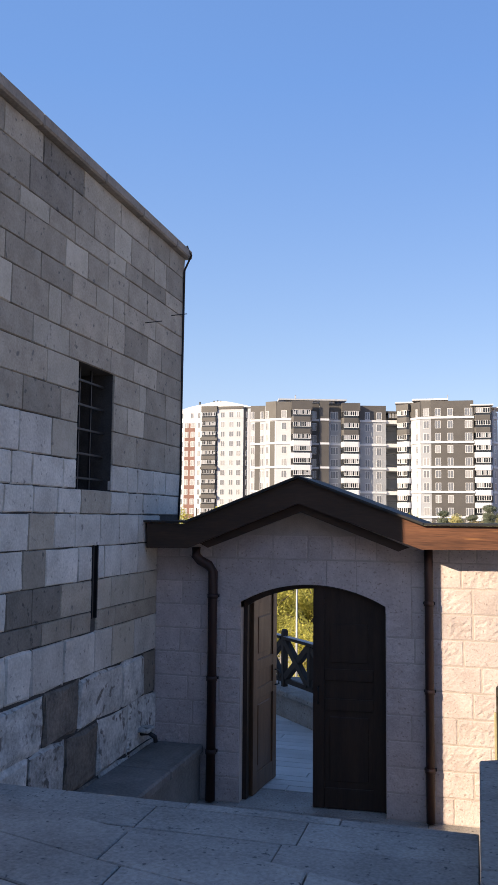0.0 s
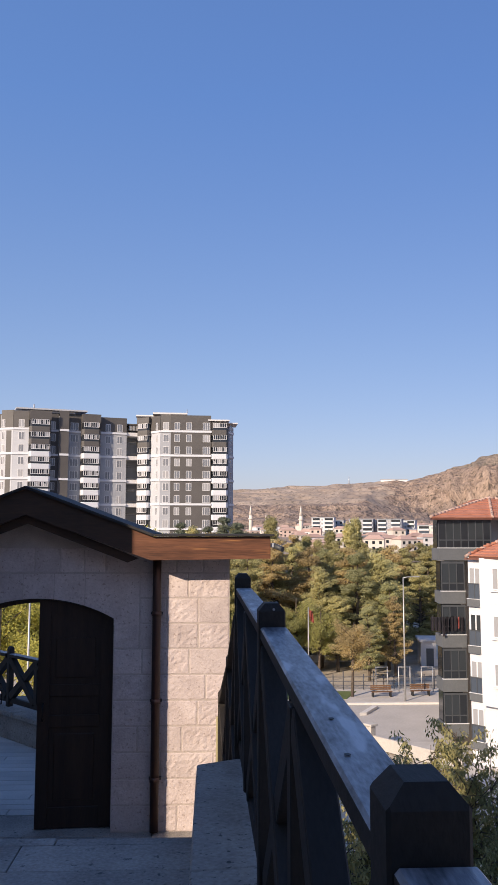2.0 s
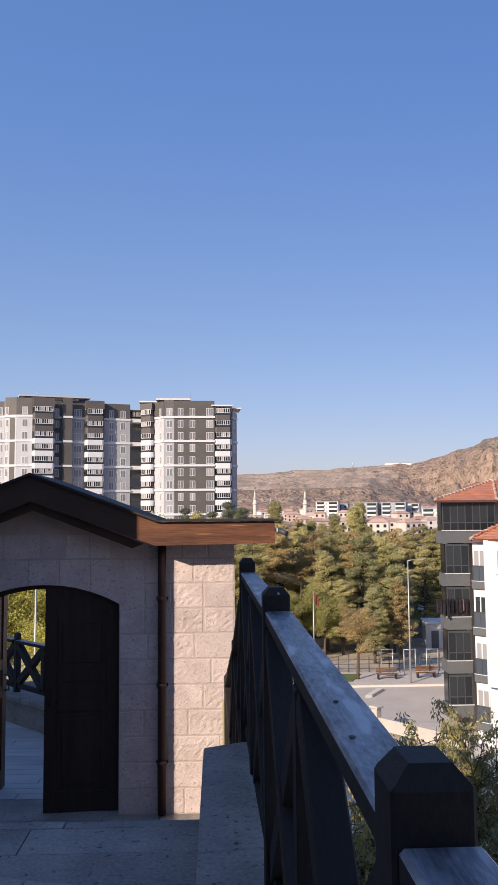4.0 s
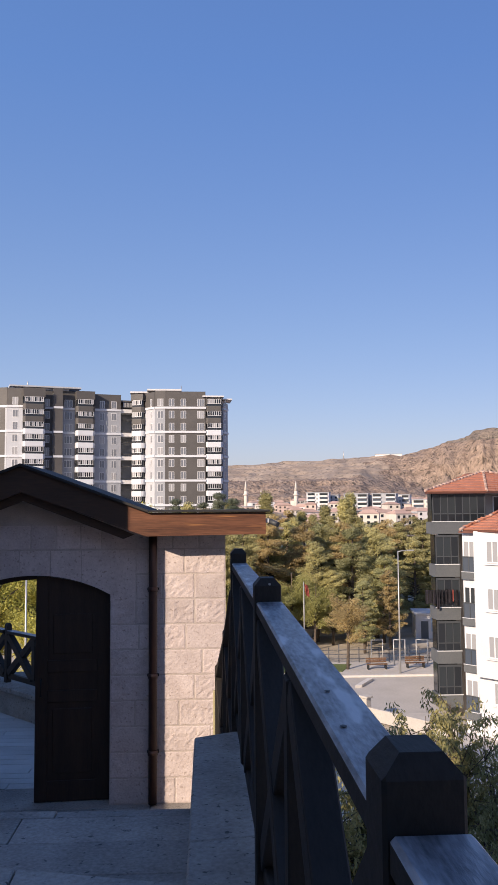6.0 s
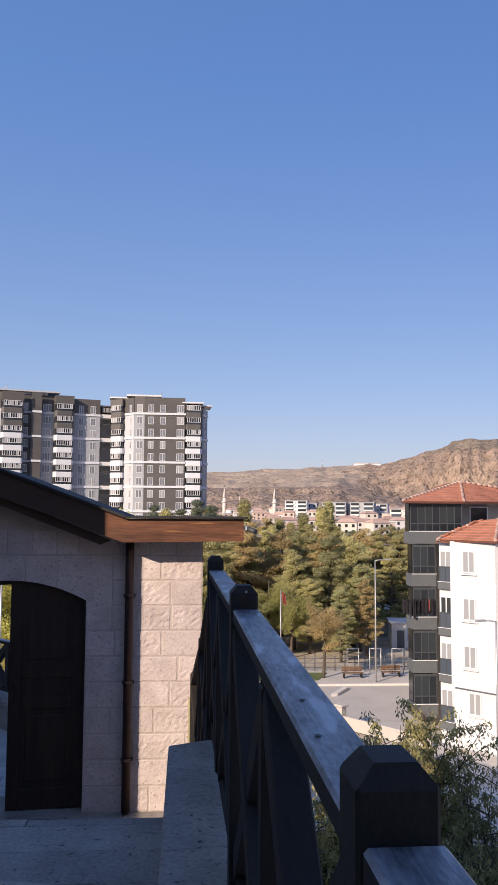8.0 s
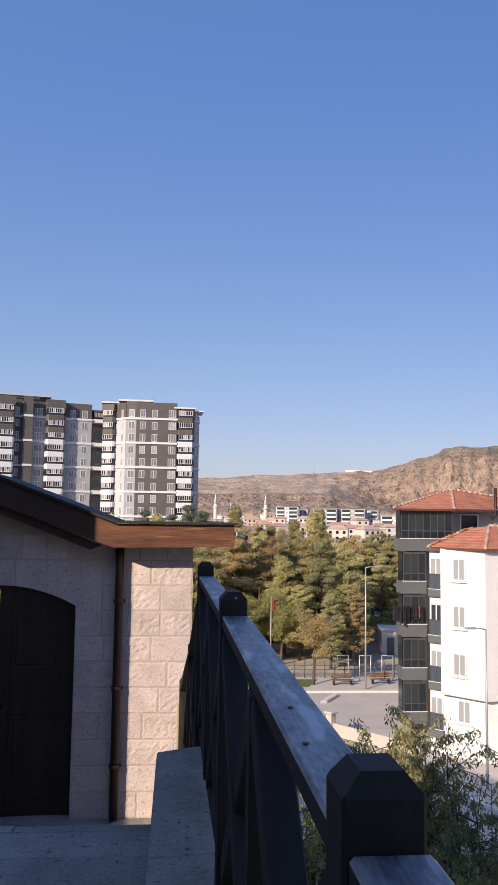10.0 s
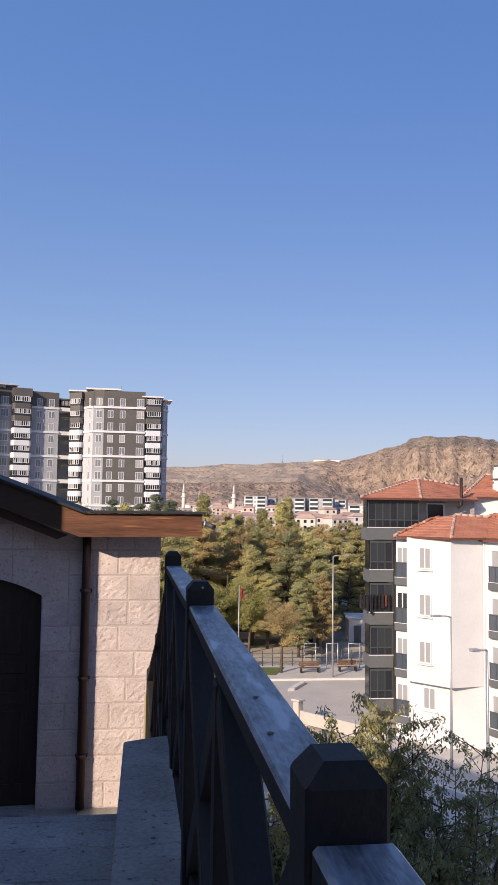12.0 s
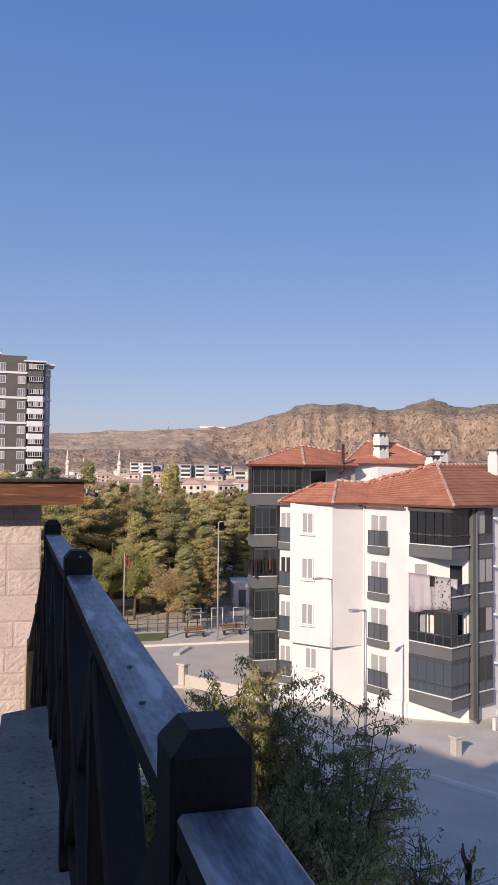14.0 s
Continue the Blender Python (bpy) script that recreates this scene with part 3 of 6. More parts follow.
part("fascia_end", boxes(((-3.22, EY + 0.037, 2.45), (-3.185, GY, 2.69))), M_GABLESHADE, gate)
for x0, x1, z in ((-3.18, -2.82, 2.50), (-0.56, 0.49, 2.505)):
    part("soffit", boxes(((x0, EY + 0.037, z), (x1, GY + 0.45, z + 0.02))), M_DARKWOOD, gate, "dark boarded soffit")
for s, low in ((-1, lowL), (1, lowR)):
    part("soffit", slab_xz(bmesh.new(), [(-1.70, 2.925), (low[0], low[1] + 0.05), (low[0], low[1] + 0.07), (-1.70, 2.945)], EY + 0.14, GY + 0.45), M_DARKWOOD, gate)
for (x0, z0), (x1, z1) in ((ridge, rakeL), (ridge, rakeR)):
    part("roof_sheet", slab_xz(bmesh.new(), [(x0, z0 + 0.002), (x1, z1 + 0.002), (x1, z1 + 0.026), (x0, z0 + 0.026)], EY - 0.045, 9.0), M_ROOFMETAL, gate, "dark sheet metal roof")
part("roof_sheet", boxes(((-0.545, EY - 0.04, 2.702), (0.565, 9.0, 2.722)), bevel=0.004), M_ROOFMETAL, gate)
part("roof_sheet", boxes(((-3.245, EY - 0.04, 2.702), (-2.83, 9.0, 2.722)), bevel=0.004), M_ROOFMETAL, gate)

# downpipes
for x, top in ((-2.62, [(-2.78, GY - 0.13, 2.46), (-2.78, GY - 0.13, 2.38), (-2.74, GY - 0.115, 2.33), (-2.66, GY - 0.08, 2.28), (-2.62, GY - 0.065, 2.22)]), (-0.52, [(-0.52, GY - 0.065, 2.50), (-0.52, GY - 0.065, 2.2)])):
    dp = thing("downpipe", "brown painted metal downpipe clamped to the gate wall", "pipe", (0, 0, 0), group="downpipes of the gate")
    part("pipe", tube(bmesh.new(), top + [(x, GY - 0.065, 0.02)], 0.048 if x < -2 else 0.040, 14), M_PIPE, dp)
    for z in (0.48, 1.18, 1.98):
        part("collar", tube(bmesh.new(), [(x, GY - 0.065, z - 0.022), (x, GY - 0.065, z + 0.022)], 0.054 if x < -2 else 0.046, 14), M_PIPE, dp)
        part("clamp", boxes(((x - 0.055, GY - 0.03, z - 0.012), (x + 0.055, GY + 0.0, z + 0.012))), M_BLACK, dp)

# small fixed camera under the eave
sc = thing("eave_camera", "small grey surveillance camera at the eave", "camera", (0.535, 7.70, 2.62), -25)
part("housing", tube(bmesh.new(), [(0.02, 0.02, 0.0), (0.125, -0.02, -0.035)], 0.024, 12), M_DFRAME, sc)
part("bracket", boxes(((0.0, -0.02, -0.02), (0.035, 0.02, 0.02)), bevel=0.004), M_WHITEPL, sc)

bench = thing("stone_bench", "dark weathered stone bench in the corner by the gate", "bench")
part("base", boxes(((-3.235, 6.17, -0.01), (-2.74, GY - 0.012, 0.44)), bevel=0.012), M_BENCH, bench)
for a, b in ((6.15, 7.08), (7.085, GY - 0.012)):
    part("seat_slab", boxes(((-3.238, a, 0.441), (-2.71, b, 0.53)), bevel=0.018), M_BENCH, bench)
for n, (x, y, h) in enumerate(((0.075, 7.62, 1.10), (0.145, 7.63, 1.30))):
    w = tagged(part("timber_stake", boxes(((x - 0.035, y, -0.01), (x + 0.03, y + 0.05, h)), bevel=0.006), M_RAWWOOD), "pale raw timber stake standing by the gate", "stake", "stakes beside the gate")
corner_floor = tagged(part("corner_floor", boxes(((-0.4, 5.6, -0.30), (0.5, 9.2, -0.012))), M_CONCRETE), "concrete footing at the gate corner", "footing", kind="structure")

# path beyond the gate, with its own low wall and fence
path = tagged(part("path_base", boxes(((-5.5, 8.47, -0.3), (-0.05, 14.5, -0.012))), M_JOINT), "paved path beyond the gate", "path", kind="structure")
low_wall = thing("low_wall", "low rough stone wall along the path", "wall", (-3.95, 12.9, 0), math.degrees(math.atan2(-1.1, 1.0)), kind="structure")
part("wall_body", boxes(((0, -0.02, -0.05), (5.4, 0.28, 0.30))), M_CONCRETE, low_wall)
for a, b in split(0, 5.4, 0.7, 1.1):
    part("coping_slab", boxes(((a + 0.005, -0.06, 0.30), (b - 0.005, 0.33, 0.37)), bevel=0.01), M_CONCRETE, low_wall)
far_fence = thing("fence", "black-stained timber fence with crossed braces along the path", "fence", (-3.87, 13.0, 0), math.degrees(math.atan2(-1.1, 1.0)) - 90)
for y in (0.2, 1.65, 3.1, 4.55):
    p = part("post", post(0.80, 0.075), M_FENCE, far_fence)
    p.location = (0, y, 0.37)
for a, b in ((0.2, 1.65), (1.65, 3.1), (3.1, 4.55)):
    fence_bay(far_fence, a, b, 0.37, 1.08, 2)

# ---- left-hand building ----
left = thing("stone_building", "tall old grey ashlar building with a barred window", "building", kind="structure")
WY0, WY1, WZ0, WZ1 = 6.17, 6.86, 2.98, 4.04
SY0, SY1, SZ0, SZ1 = 6.515, 6.615, 1.89, 2.51
Y0, Y1, TOP = 4.84, 8.68, 5.68
x0, x1 = WALL_X - 0.42, WALL_X - 0.010
part("wall_core", boxes(((x0, Y0, -13), (x1, Y1, SZ0)), ((x0, Y0, SZ0), (x1, SY0, SZ1)), ((x0, SY1, SZ0), (x1, Y1, SZ1)), ((x0, Y0, SZ1), (x1, Y1, WZ0)),
                        ((x0, Y0, WZ0), (x1, WY0, WZ1)), ((x0, WY1, WZ0), (x1, Y1, WZ1)), ((x0, Y0, WZ1), (x1, Y1, TOP))), M_DEEPJOINT, left)
part("mass", boxes(((-10.5, Y0, -13), (-4.6, Y1, TOP - 0.1)), ((-4.6, Y0, -13), (x0, Y0 + 0.4, TOP - 0.1)), ((-4.6, Y1 - 0.4, -13), (x0, Y1, TOP - 0.1)), ((-4.6, Y0, TOP - 0.3), (x0, Y1, TOP - 0.1))), M_ASHLAR, left)
win = part("window_grille", boxes(*[((WALL_X - 0.12, y - 0.008, WZ0), (WALL_X - 0.104, y + 0.008, WZ1)) for y in (6.41, 6.63)]), M_BLACK, left, "black iron window bars")
for k in range(5):
    z = WZ0 + 0.10 + 0.21 * k
    part("cross_bar", boxes(((WALL_X - 0.103, WY0, z - 0.009), (WALL_X - 0.085, WY1, z + 0.009))), M_BLACK, win)
part("slit_lining", boxes(((WALL_X - 0.10, SY0, SZ0), (WALL_X + 0.012, SY0 + 0.018, SZ1)), ((WALL_X - 0.10, SY1 - 0.018, SZ0), (WALL_X + 0.012, SY1, SZ1)), ((WALL_X - 0.2, SY0, SZ0), (WALL_X - 0.102, SY1, SZ1))), M_BLACK, left, "black iron lining of a wall slit")
for a, b in split(Y0 - 0.38, Y1 + 0.06, 0.7, 1.2):
    part("coping_stone", boxes(((WALL_X - 0.5, a + 0.004, TOP), (WALL_X + 0.075, b - 0.004, TOP + 0.105)), bevel=0.015), M_COPING, left)
cable = bmesh.new()
tube(cable, [(WALL_X + 0.05, Y1 - 0.06, TOP + 0.13), (WALL_X + 0.10, Y1 - 0.05, TOP + 0.02), (WALL_X + 0.02, Y1 - 0.05, TOP - 0.15), (WALL_X + 0.018, Y1 - 0.06, 4.4), (WALL_X + 0.018, Y1 - 0.05, 3.2), (WALL_X + 0.018, Y1 - 0.10, 2.72)], 0.012, 8)
tagged(part("wall_cable", cable, M_BLACK), "black cable clipped down the corner of the stone building", "cable")
for y, z in ((7.55, 4.68), (8.28, 4.93)):
    tagged(part("iron_spike", tube(bmesh.new(), [(WALL_X - 0.02, y, z), (WALL_X + 0.17, y + 0.04, z + 0.02)], 0.005, 6), M_BLACK), "thin rusty iron rod sticking out of the wall", "rod", "rods in the wall")
tap = thing("wall_tap", "old stone and iron water spout at the foot of the wall", "tap", (WALL_X + 0.01, 7.62, 0.66))
part("spout", tube(bmesh.new(), [(0, 0, 0.02), (0.10, 0, 0.03), (0.16, 0, 0.0), (0.17, 0, -0.05)], 0.022, 10), M_BLACK, tap)
part("ledge", boxes(((-0.01, -0.09, 0.045), (0.13, 0.09, 0.085)), bevel=0.012), M_ROUGH, tap)

# unseen masses behind, added and shaped to shade the court and the street
tagged(part("court_building", prism(bmesh.new(), [(WALL_X, 3.34), (-12.0, -6.376), (-12.0, -20), (WALL_X, -20)], -13, 4.7), M_ASHLAR), "unseen ashlar block along the court, added to shade the gate", "building", kind="structure")
tagged(part("gap_wall", boxes(((WALL_X - 0.4, 3.0, -1), (WALL_X, 4.86, 1.86))), M_ASHLAR), "unseen low stone block, added to limit the sunlit slot", "wall", kind="structure")
tagged(part("castle_wall", boxes(((-12.0, -9.5, -13), (5.0, -7.0, 10.2))), M_ASHLAR), "unseen high stone wall behind, added to shade the court", "wall", kind="structure")
tagged(part("castle_mass", boxes(((-60, -60, -13), (-12.2, 0.18, 6.3))), M_ASHLAR), "unseen broad stone mass, added to cast shade", "castle", kind="structure")
tagged(part("castle_hall", prism(bmesh.new(), [(-12.1, 0.2), (-18.0, 12.8), (-60, 12.8), (-60, 0.2)], -13, 10.65), M_ASHLAR), "unseen tall stone mass, added to shade the street", "castle", kind="structure")


# ---- ground and hills: one sheet to the horizon ----
RIDGE = [(-180, 2.4), (-30, 2.6), (0, 2.75), (1.7, 2.85), (9.5, 3.25), (13.3, 3.35), (14.9, 3.75), (17.2, 4.45), (18.8, 4.95), (21.8, 5.05), (24.5, 4.55), (27.4, 5.35), (29.0, 4.75), (31.6, 4.9), (40, 4.4), (70, 3.2), (180, 2.4)]


def ridge_elev(az):
    for (a, e), (b, f) in zip(RIDGE, RIDGE[1:]):
        if a <= az <= b:
            return e + (f - e) * (az - a) / (b - a)
    return 2.4


def ground_z(x, y):
    r, az = math.hypot(x, y), math.degrees(math.atan2(x, y))
    d = max(0.0 if x < 0.3 else x - 0.3, 0.0 if y < 9 else y - 9)
    d = math.hypot(0.0 if x < 0.3 else x - 0.3, 0.0 if y < 9 else y - 9)
    z = -12.05 + 9.3 * max(0.0, 1 - d / 19.0) ** 1.3
    if r > 130:
        z += 13.0 * min(1.0, (r - 130) / 770) ** 1.2
    if r > 900:
        t = min(1.0, (r - 900) / 1300)
        top = 2.75 + 2200 * math.tan(radians(ridge_elev(az))) - 0.95
        n = noise.fractal(Vector((x / 260, y / 260, 0.3)), 0.9, 2.1, 6)
        g = abs(noise.noise(Vector((az * 1.1, r / 700, 2.0))))
        shape = 0.10 * t + 0.32 * t * t * (3 - 2 * t) + (0.58 * (1 / (1 + math.exp(-(t - 0.72 + 0.10 * n) * 30))))
        cliff = min(1.0, max(0.0, (az - 10.5) / 4.5))
        shape = cliff * shape + (1 - cliff) * (0.22 * t + 0.36 / (1 + math.exp(-(t - 0.36 + 0.06 * n) * 16)) + 0.42 * min(1.0, max(0.0, (t - 0.55) / 0.45)) ** 1.1)
        shape = min(shape * (1 - 0.16 * cliff * (1 - g) * (4 * t * (1 - t))), 1.0)
        gul = 1 - abs(noise.noise(Vector((x / 95, y / 160, 7.0))))
        z += top * shape + (4.0 + 5.0 * cliff) * n * 4 * t * (1 - t) + 4.5 * noise.noise(Vector((x / 60, y / 60, 5))) * t - (5.0 + 12.0 * cliff) * gul ** 4 * min(1, 5 * t) * (1 - t)
        groove = (1 - abs(noise.noise(Vector((az * 1.7, 3.0, t * 1.5))))) ** 3
        z -= 13.0 * groove * min(1.0, max(0.0, (az - 13.0) / 3.0)) * math.exp(-((t - 0.68) / 0.13) ** 2)
        z += (2.5 + 2.5 * cliff) * noise.fractal(Vector((x / 42, y / 42, 9.0)), 0.8, 2.1, 3) * min(1.0, 4 * t)
        z += 2.4 * math.sin(z / 2.3 + 3 * n) * min(1.0, 3 * t)
        if r > 2230:
            z -= (r - 2230) * 0.02
    return z


rs = [0.0] + [2 + 1.5 * i for i in range(28)] + [46 * 1.055 ** i for i in range(1, 56)] + [930 + 10.5 * i for i in range(1, 128)] + [2300, 2450, 2700, 3200, 4000, 4800]
azs = [-180 + 6 * i for i in range(26)] + [-25 + 0.2 * i for i in range(125)] + [0.15 * i for i in range(267)] + [40 + 6 * i for i in range(1, 24)]
verts = [(r * math.sin(radians(a)), r * math.cos(radians(a)), 0) for r in rs for a in azs]
verts = [(x, y, ground_z(x, y)) for x, y, _ in verts]
n = len(azs)
faces = [(i * n + j, i * n + (j + 1) % n, (i + 1) * n + (j + 1) % n, (i + 1) * n + j) for i in range(1, len(rs) - 1) for j in range(n)]
faces += [(n + j, 0, n + (j + 1) % n) for j in range(n)]
me = bpy.data.meshes.new("ground")
me.from_pydata(verts, [], [f[::-1] for f in faces])
me.update()
me.materials.append(M_SOIL)
me.materials.append(M_EARTH)
me.materials.append(M_EARTHTOP)
me.materials.append(M_CLIFF)
me.materials.append(M_PLATEAU)
for p in me.polygons:
    c = p.center
    p.material_index = 1 if math.hypot(c.x, c.y) > 160 else 0
    if c.z > 95 + 26 * noise.noise(Vector((c.x / 150, c.y / 150, 1))) and c.x > 500:
        p.material_index = 2
    if p.material_index and math.hypot(c.x, c.y) > 950:
        if p.normal.z < 0.68 + 0.10 * noise.noise(Vector((c.x / 60, c.y / 60, 4))) and c.z < 150:
            p.material_index = 3
        if math.hypot(c.x, c.y) > 1650 and math.degrees(math.atan2(c.x, c.y)) < 11.5 + 1.5 * noise.noise(Vector((c.x / 90, c.y / 90, 8))):
            p.material_index = 4
    p.use_smooth = True
ground = tagged(new("ground", me), "dry earth falling to the street and rising to bare eroded hills", "ground", kind="structure")


def sheet(name, poly, z0, z1, material, label, category):
    return tagged(part(name, prism(bmesh.new(), poly, z0, z1), material), label, category, kind="structure")


SZ = -12.0
road = sheet("road", [(-60, 60.5), (9, 59.5), (13.0, 56.5), (13.6, 47), (13.4, 36), (14.5, 20), (18, 5), (36, 5), (31, 24), (24.6, 41), (19.6, 53.5), (20.5, 59.5), (60, 61), (60, 72.5), (-60, 72.5)], -12.3, SZ, M_ASPHALT, "worn pale grey asphalt street junction", "road")
pave_far = sheet("pavement", [(-60, 72.7), (60, 72.7), (60, 79), (-60, 79)], -12.3, SZ + 0.14, M_PAVE, "pale paved pavement across the street", "pavement")
pave_house = sheet("pavement", [(15.3, 46), (17.7, 41.4), (21.5, 35), (31, 19), (40, 5), (50, 5), (50, 58), (20.7, 58), (15.5, 52)], -12.3, SZ + 0.14, M_PAVE, "pale pavement in front of the white flats", "pavement")
kerb_a = sheet("kerb", [(-60, 72.45), (60, 72.45), (60, 72.7), (-60, 72.7)], -12.3, SZ + 0.17, M_KERB, "pale kerb stones along the street", "kerb")
kerb_b = sheet("kerb", [(15.05, 45.9), (17.48, 41.27), (21.28, 34.87), (30.8, 18.9), (39.8, 4.9), (40, 5), (31, 19), (21.5, 35), (17.7, 41.4), (15.3, 46)], -12.3, SZ + 0.17, M_KERB, "pale kerb stones along the flats", "kerb")
park = sheet("park_ground", [(-60, 79.2), (60, 79.2), (60, 120), (-60, 120)], -12.3, SZ + 0.10, M_SOIL, "dry bare ground under the park trees", "ground")


# ---- windows and facades ----
def window_mesh(w, h, frame_mat, glass_mat, bars):
    """A framed window facing -y, its glass set back; one mesh shared by alike windows."""
    xs = [-w / 2, -w / 2 + 0.08]
    for k in range(1, bars):
        x = -w / 2 + w * k / bars
        xs += [x - 0.04, x + 0.04]
    xs += [w / 2 - 0.08, w / 2]
    zs = [0, 0.08, h - 0.08, h]
    bm = bmesh.new()
    grid = [[bm.verts.new((x, -0.06, z)) for x in xs] for z in zs]
    cells = [bm.faces.new((grid[j][i], grid[j][i + 1], grid[j + 1][i + 1], grid[j + 1][i])) for j in range(3) for i in range(len(xs) - 1) if j != 1 or i % 2 == 0]
    for g in bmesh.ops.extrude_face_region(bm, geom=cells)["geom"]:
        if isinstance(g, bmesh.types.BMVert):
            g.co.y = 0.02
    bmesh.ops.recalc_face_normals(bm, faces=bm.faces[:])
    return mesh_of("window", bm, frame_mat), mesh_of("pane", boxes(((-w / 2 + 0.08, -0.02, 0.08), (w / 2 - 0.08, 0.01, h - 0.08))), glass_mat)


WIN = {}


def window(parent, w, h, at, turn=0, frame_mat=None, glass_mat=None, bars=2):
    frame_mat, glass_mat = frame_mat or M_FRAME, glass_mat or M_GLASS
    key = (round(w, 1), round(h, 1), frame_mat.name, glass_mat.name, bars)
    if key not in WIN:
        WIN[key] = window_mesh(key[0], key[1], frame_mat, glass_mat, bars)
    ob = new("window", WIN[key][0])
    ob.matrix_basis = pose(*at, 0, 0, turn)
    ob.parent = parent
    pane = new("pane", WIN[key][1])
    pane.parent = ob
    return ob


# ---- the tower blocks ----
def on_face(a, b, u, z, out=0.0):
    """A place at fraction u along the wall from a to b, at height z, out from it; and its turn."""
    dx, dy = b[0] - a[0], b[1] - a[1]
    n = math.hypot(dx, dy)
    return (a[0] + dx * u + dy / n * out, a[1] + dy * u - dx / n * out, z), math.degrees(math.atan2(dy, dx))


def panel(name, parent, a, b, u0, u1, z0, z1, out, thick, material, label="", bevel=0.0):
    """A box on a wall between two fractions of its length, its face at out."""
    at, turn = on_face(a, b, (u0 + u1) / 2, 0)
    w = math.hypot(b[0] - a[0], b[1] - a[1]) * (u1 - u0)
    ob = part(name, boxes(((-w / 2, -out, z0), (w / 2, -out + thick, z1)), bevel=bevel), material, parent, label)
    ob.matrix_basis = pose(*at, 0, 0, turn)
    return ob


BALC = {}
STOREY, CROWN = 2.935, 26.75      # storey height, and the floor level of the dark top storey


def tower_balcony(parent, w, at, turn, front, out, seed, glass_frame):
    """A balcony with a deep front, a dark glass strip over it and a row of sliding panes, its corners cut back."""
    key = (round(w, 1), front.name, out, seed, glass_frame.name)
    if key not in BALC:
        rnd = random.Random(seed)
        c = min(0.45, w * 0.12)

        def ring(grow):
            g = w / 2 + grow
            return [(-g, 0.2), (-g, -out + c - grow), (-g + c, -out - grow), (g - c, -out - grow), (g, -out + c - grow), (g, 0.2)]
        bm = bmesh.new()
        prism(bm, ring(0.0), -0.75, 0.48)
        n1 = len(bm.faces)
        prism(bm, ring(-0.07), 0.48, 1.0)
        n2 = len(bm.faces)
        prism(bm, ring(-0.16), 1.0, 2.10)
        n3 = len(bm.faces)
        k = max(3, int(w / 0.62))
        pale = []
        for i in range(k):
            if rnd.random() < 0.62:
                x0 = -w / 2 + c + (w - 2 * c) * i / k
                box(bm, (x0, -out + 0.08, 1.04), (x0 + (w - 2 * c) / k, -out + 0.14, 2.08 if rnd.random() < 0.7 else 1.7))
        n4 = len(bm.faces)
        for i in range(k + 1):
            x = -w / 2 + c + (w - 2 * c) * i / k
            box(bm, (x - 0.045, -out + 0.02, 1.0), (x + 0.045, -out + 0.10, 2.12))
        box(bm, (-w / 2 + c, -out - 0.0, 0.98), (w / 2 - c, -out + 0.10, 1.06))
        prism(bm, ring(-0.10), 2.10, 2.19)
        bm.faces.ensure_lookup_table()
        for i, f in enumerate(bm.faces):
            f.material_index = 0 if i < n1 else (1 if i < n3 else (2 if i < n4 else 3))
        bmesh.ops.recalc_face_normals(bm, faces=bm.faces[:])
        BALC[key] = mesh_of("balcony", bm, [front, M_DARKPANE, M_CURTAIN, glass_frame])
    ob = new("balcony", BALC[key])
    ob.matrix_basis = pose(*at, 0, 0, turn)
    ob.parent = parent
    return ob


def tower_face(b, p, q, wall, top, windows=(), crown=None, floors=9, bands=True, base=CROWN, storey=STOREY, wide=1.15):
    """One face of a tower from p to q in plan: cladding, the dark top storey, bands every second floor, and windows at given places along it."""
    n = math.hypot(q[0] - p[0], q[1] - p[1])
    panel("cladding", b, p, q, 0, 1, -12.3, base, 0.10, 0.5, wall)
    panel("crown", b, p, q, 0, 1, base, top, 0.16, 0.56, crown or wall)
    if bands:
        for k in range(0, floors, 2):
            z = base - storey * k
            panel("band", b, p, q, -0.012, 1.012, z - 0.26, z + 0.24, 0.30, 0.30, M_COOLWHITE)
    for x, w in windows:
        for k in range(-1, floors):
            z = base - storey * (k + 1) + 0.36
            at, turn = on_face(p, q, x / n, z, 0.165 if k < 0 else 0.105)
            window(b, w, 1.75, at, turn, M_FRAME, M_TOWERGLASS if (int(x * 7) + k * 5) % 4 else M_CURTAIN, 3 if w > 1.5 else 2)


def tower_bay(b, p, q, out, top, seed, floors=9, dark_from=1, base=CROWN, storey=STOREY, front=None, frame_m=None):
    """A stack of balconies before the wall from p to q; the topmost ones have charcoal fronts."""
    front, frame_m = front or M_COOLWHITE, frame_m or M_FRAME
    panel("bay_wall", b, p, q, 0, 1, -12.3, top, 0.0, 0.4, M_CHAR)
    w = math.hypot(q[0] - p[0], q[1] - p[1])
    for k in range(floors + 1):
        at, turn = on_face(p, q, 0.5, base - storey * k, 0.0)
        tower_balcony(b, w, at, turn, M_CHAR if k < dark_from else front, out, (seed * 7 + k) % 6, frame_m)
    if top > base + 2.6:
        panel("bay_head", b, p, q, 0.0, 1.0, base + 2.2, top, out - 0.05, out, M_CHAR)


T1_AT, T1_TURN = (-38.69, 198.0, 0), 18
mid_tower = thing("tower_block", "grey and white apartment tower with stacked glazed balconies", "apartment building", T1_AT, T1_TURN, "tower blocks")
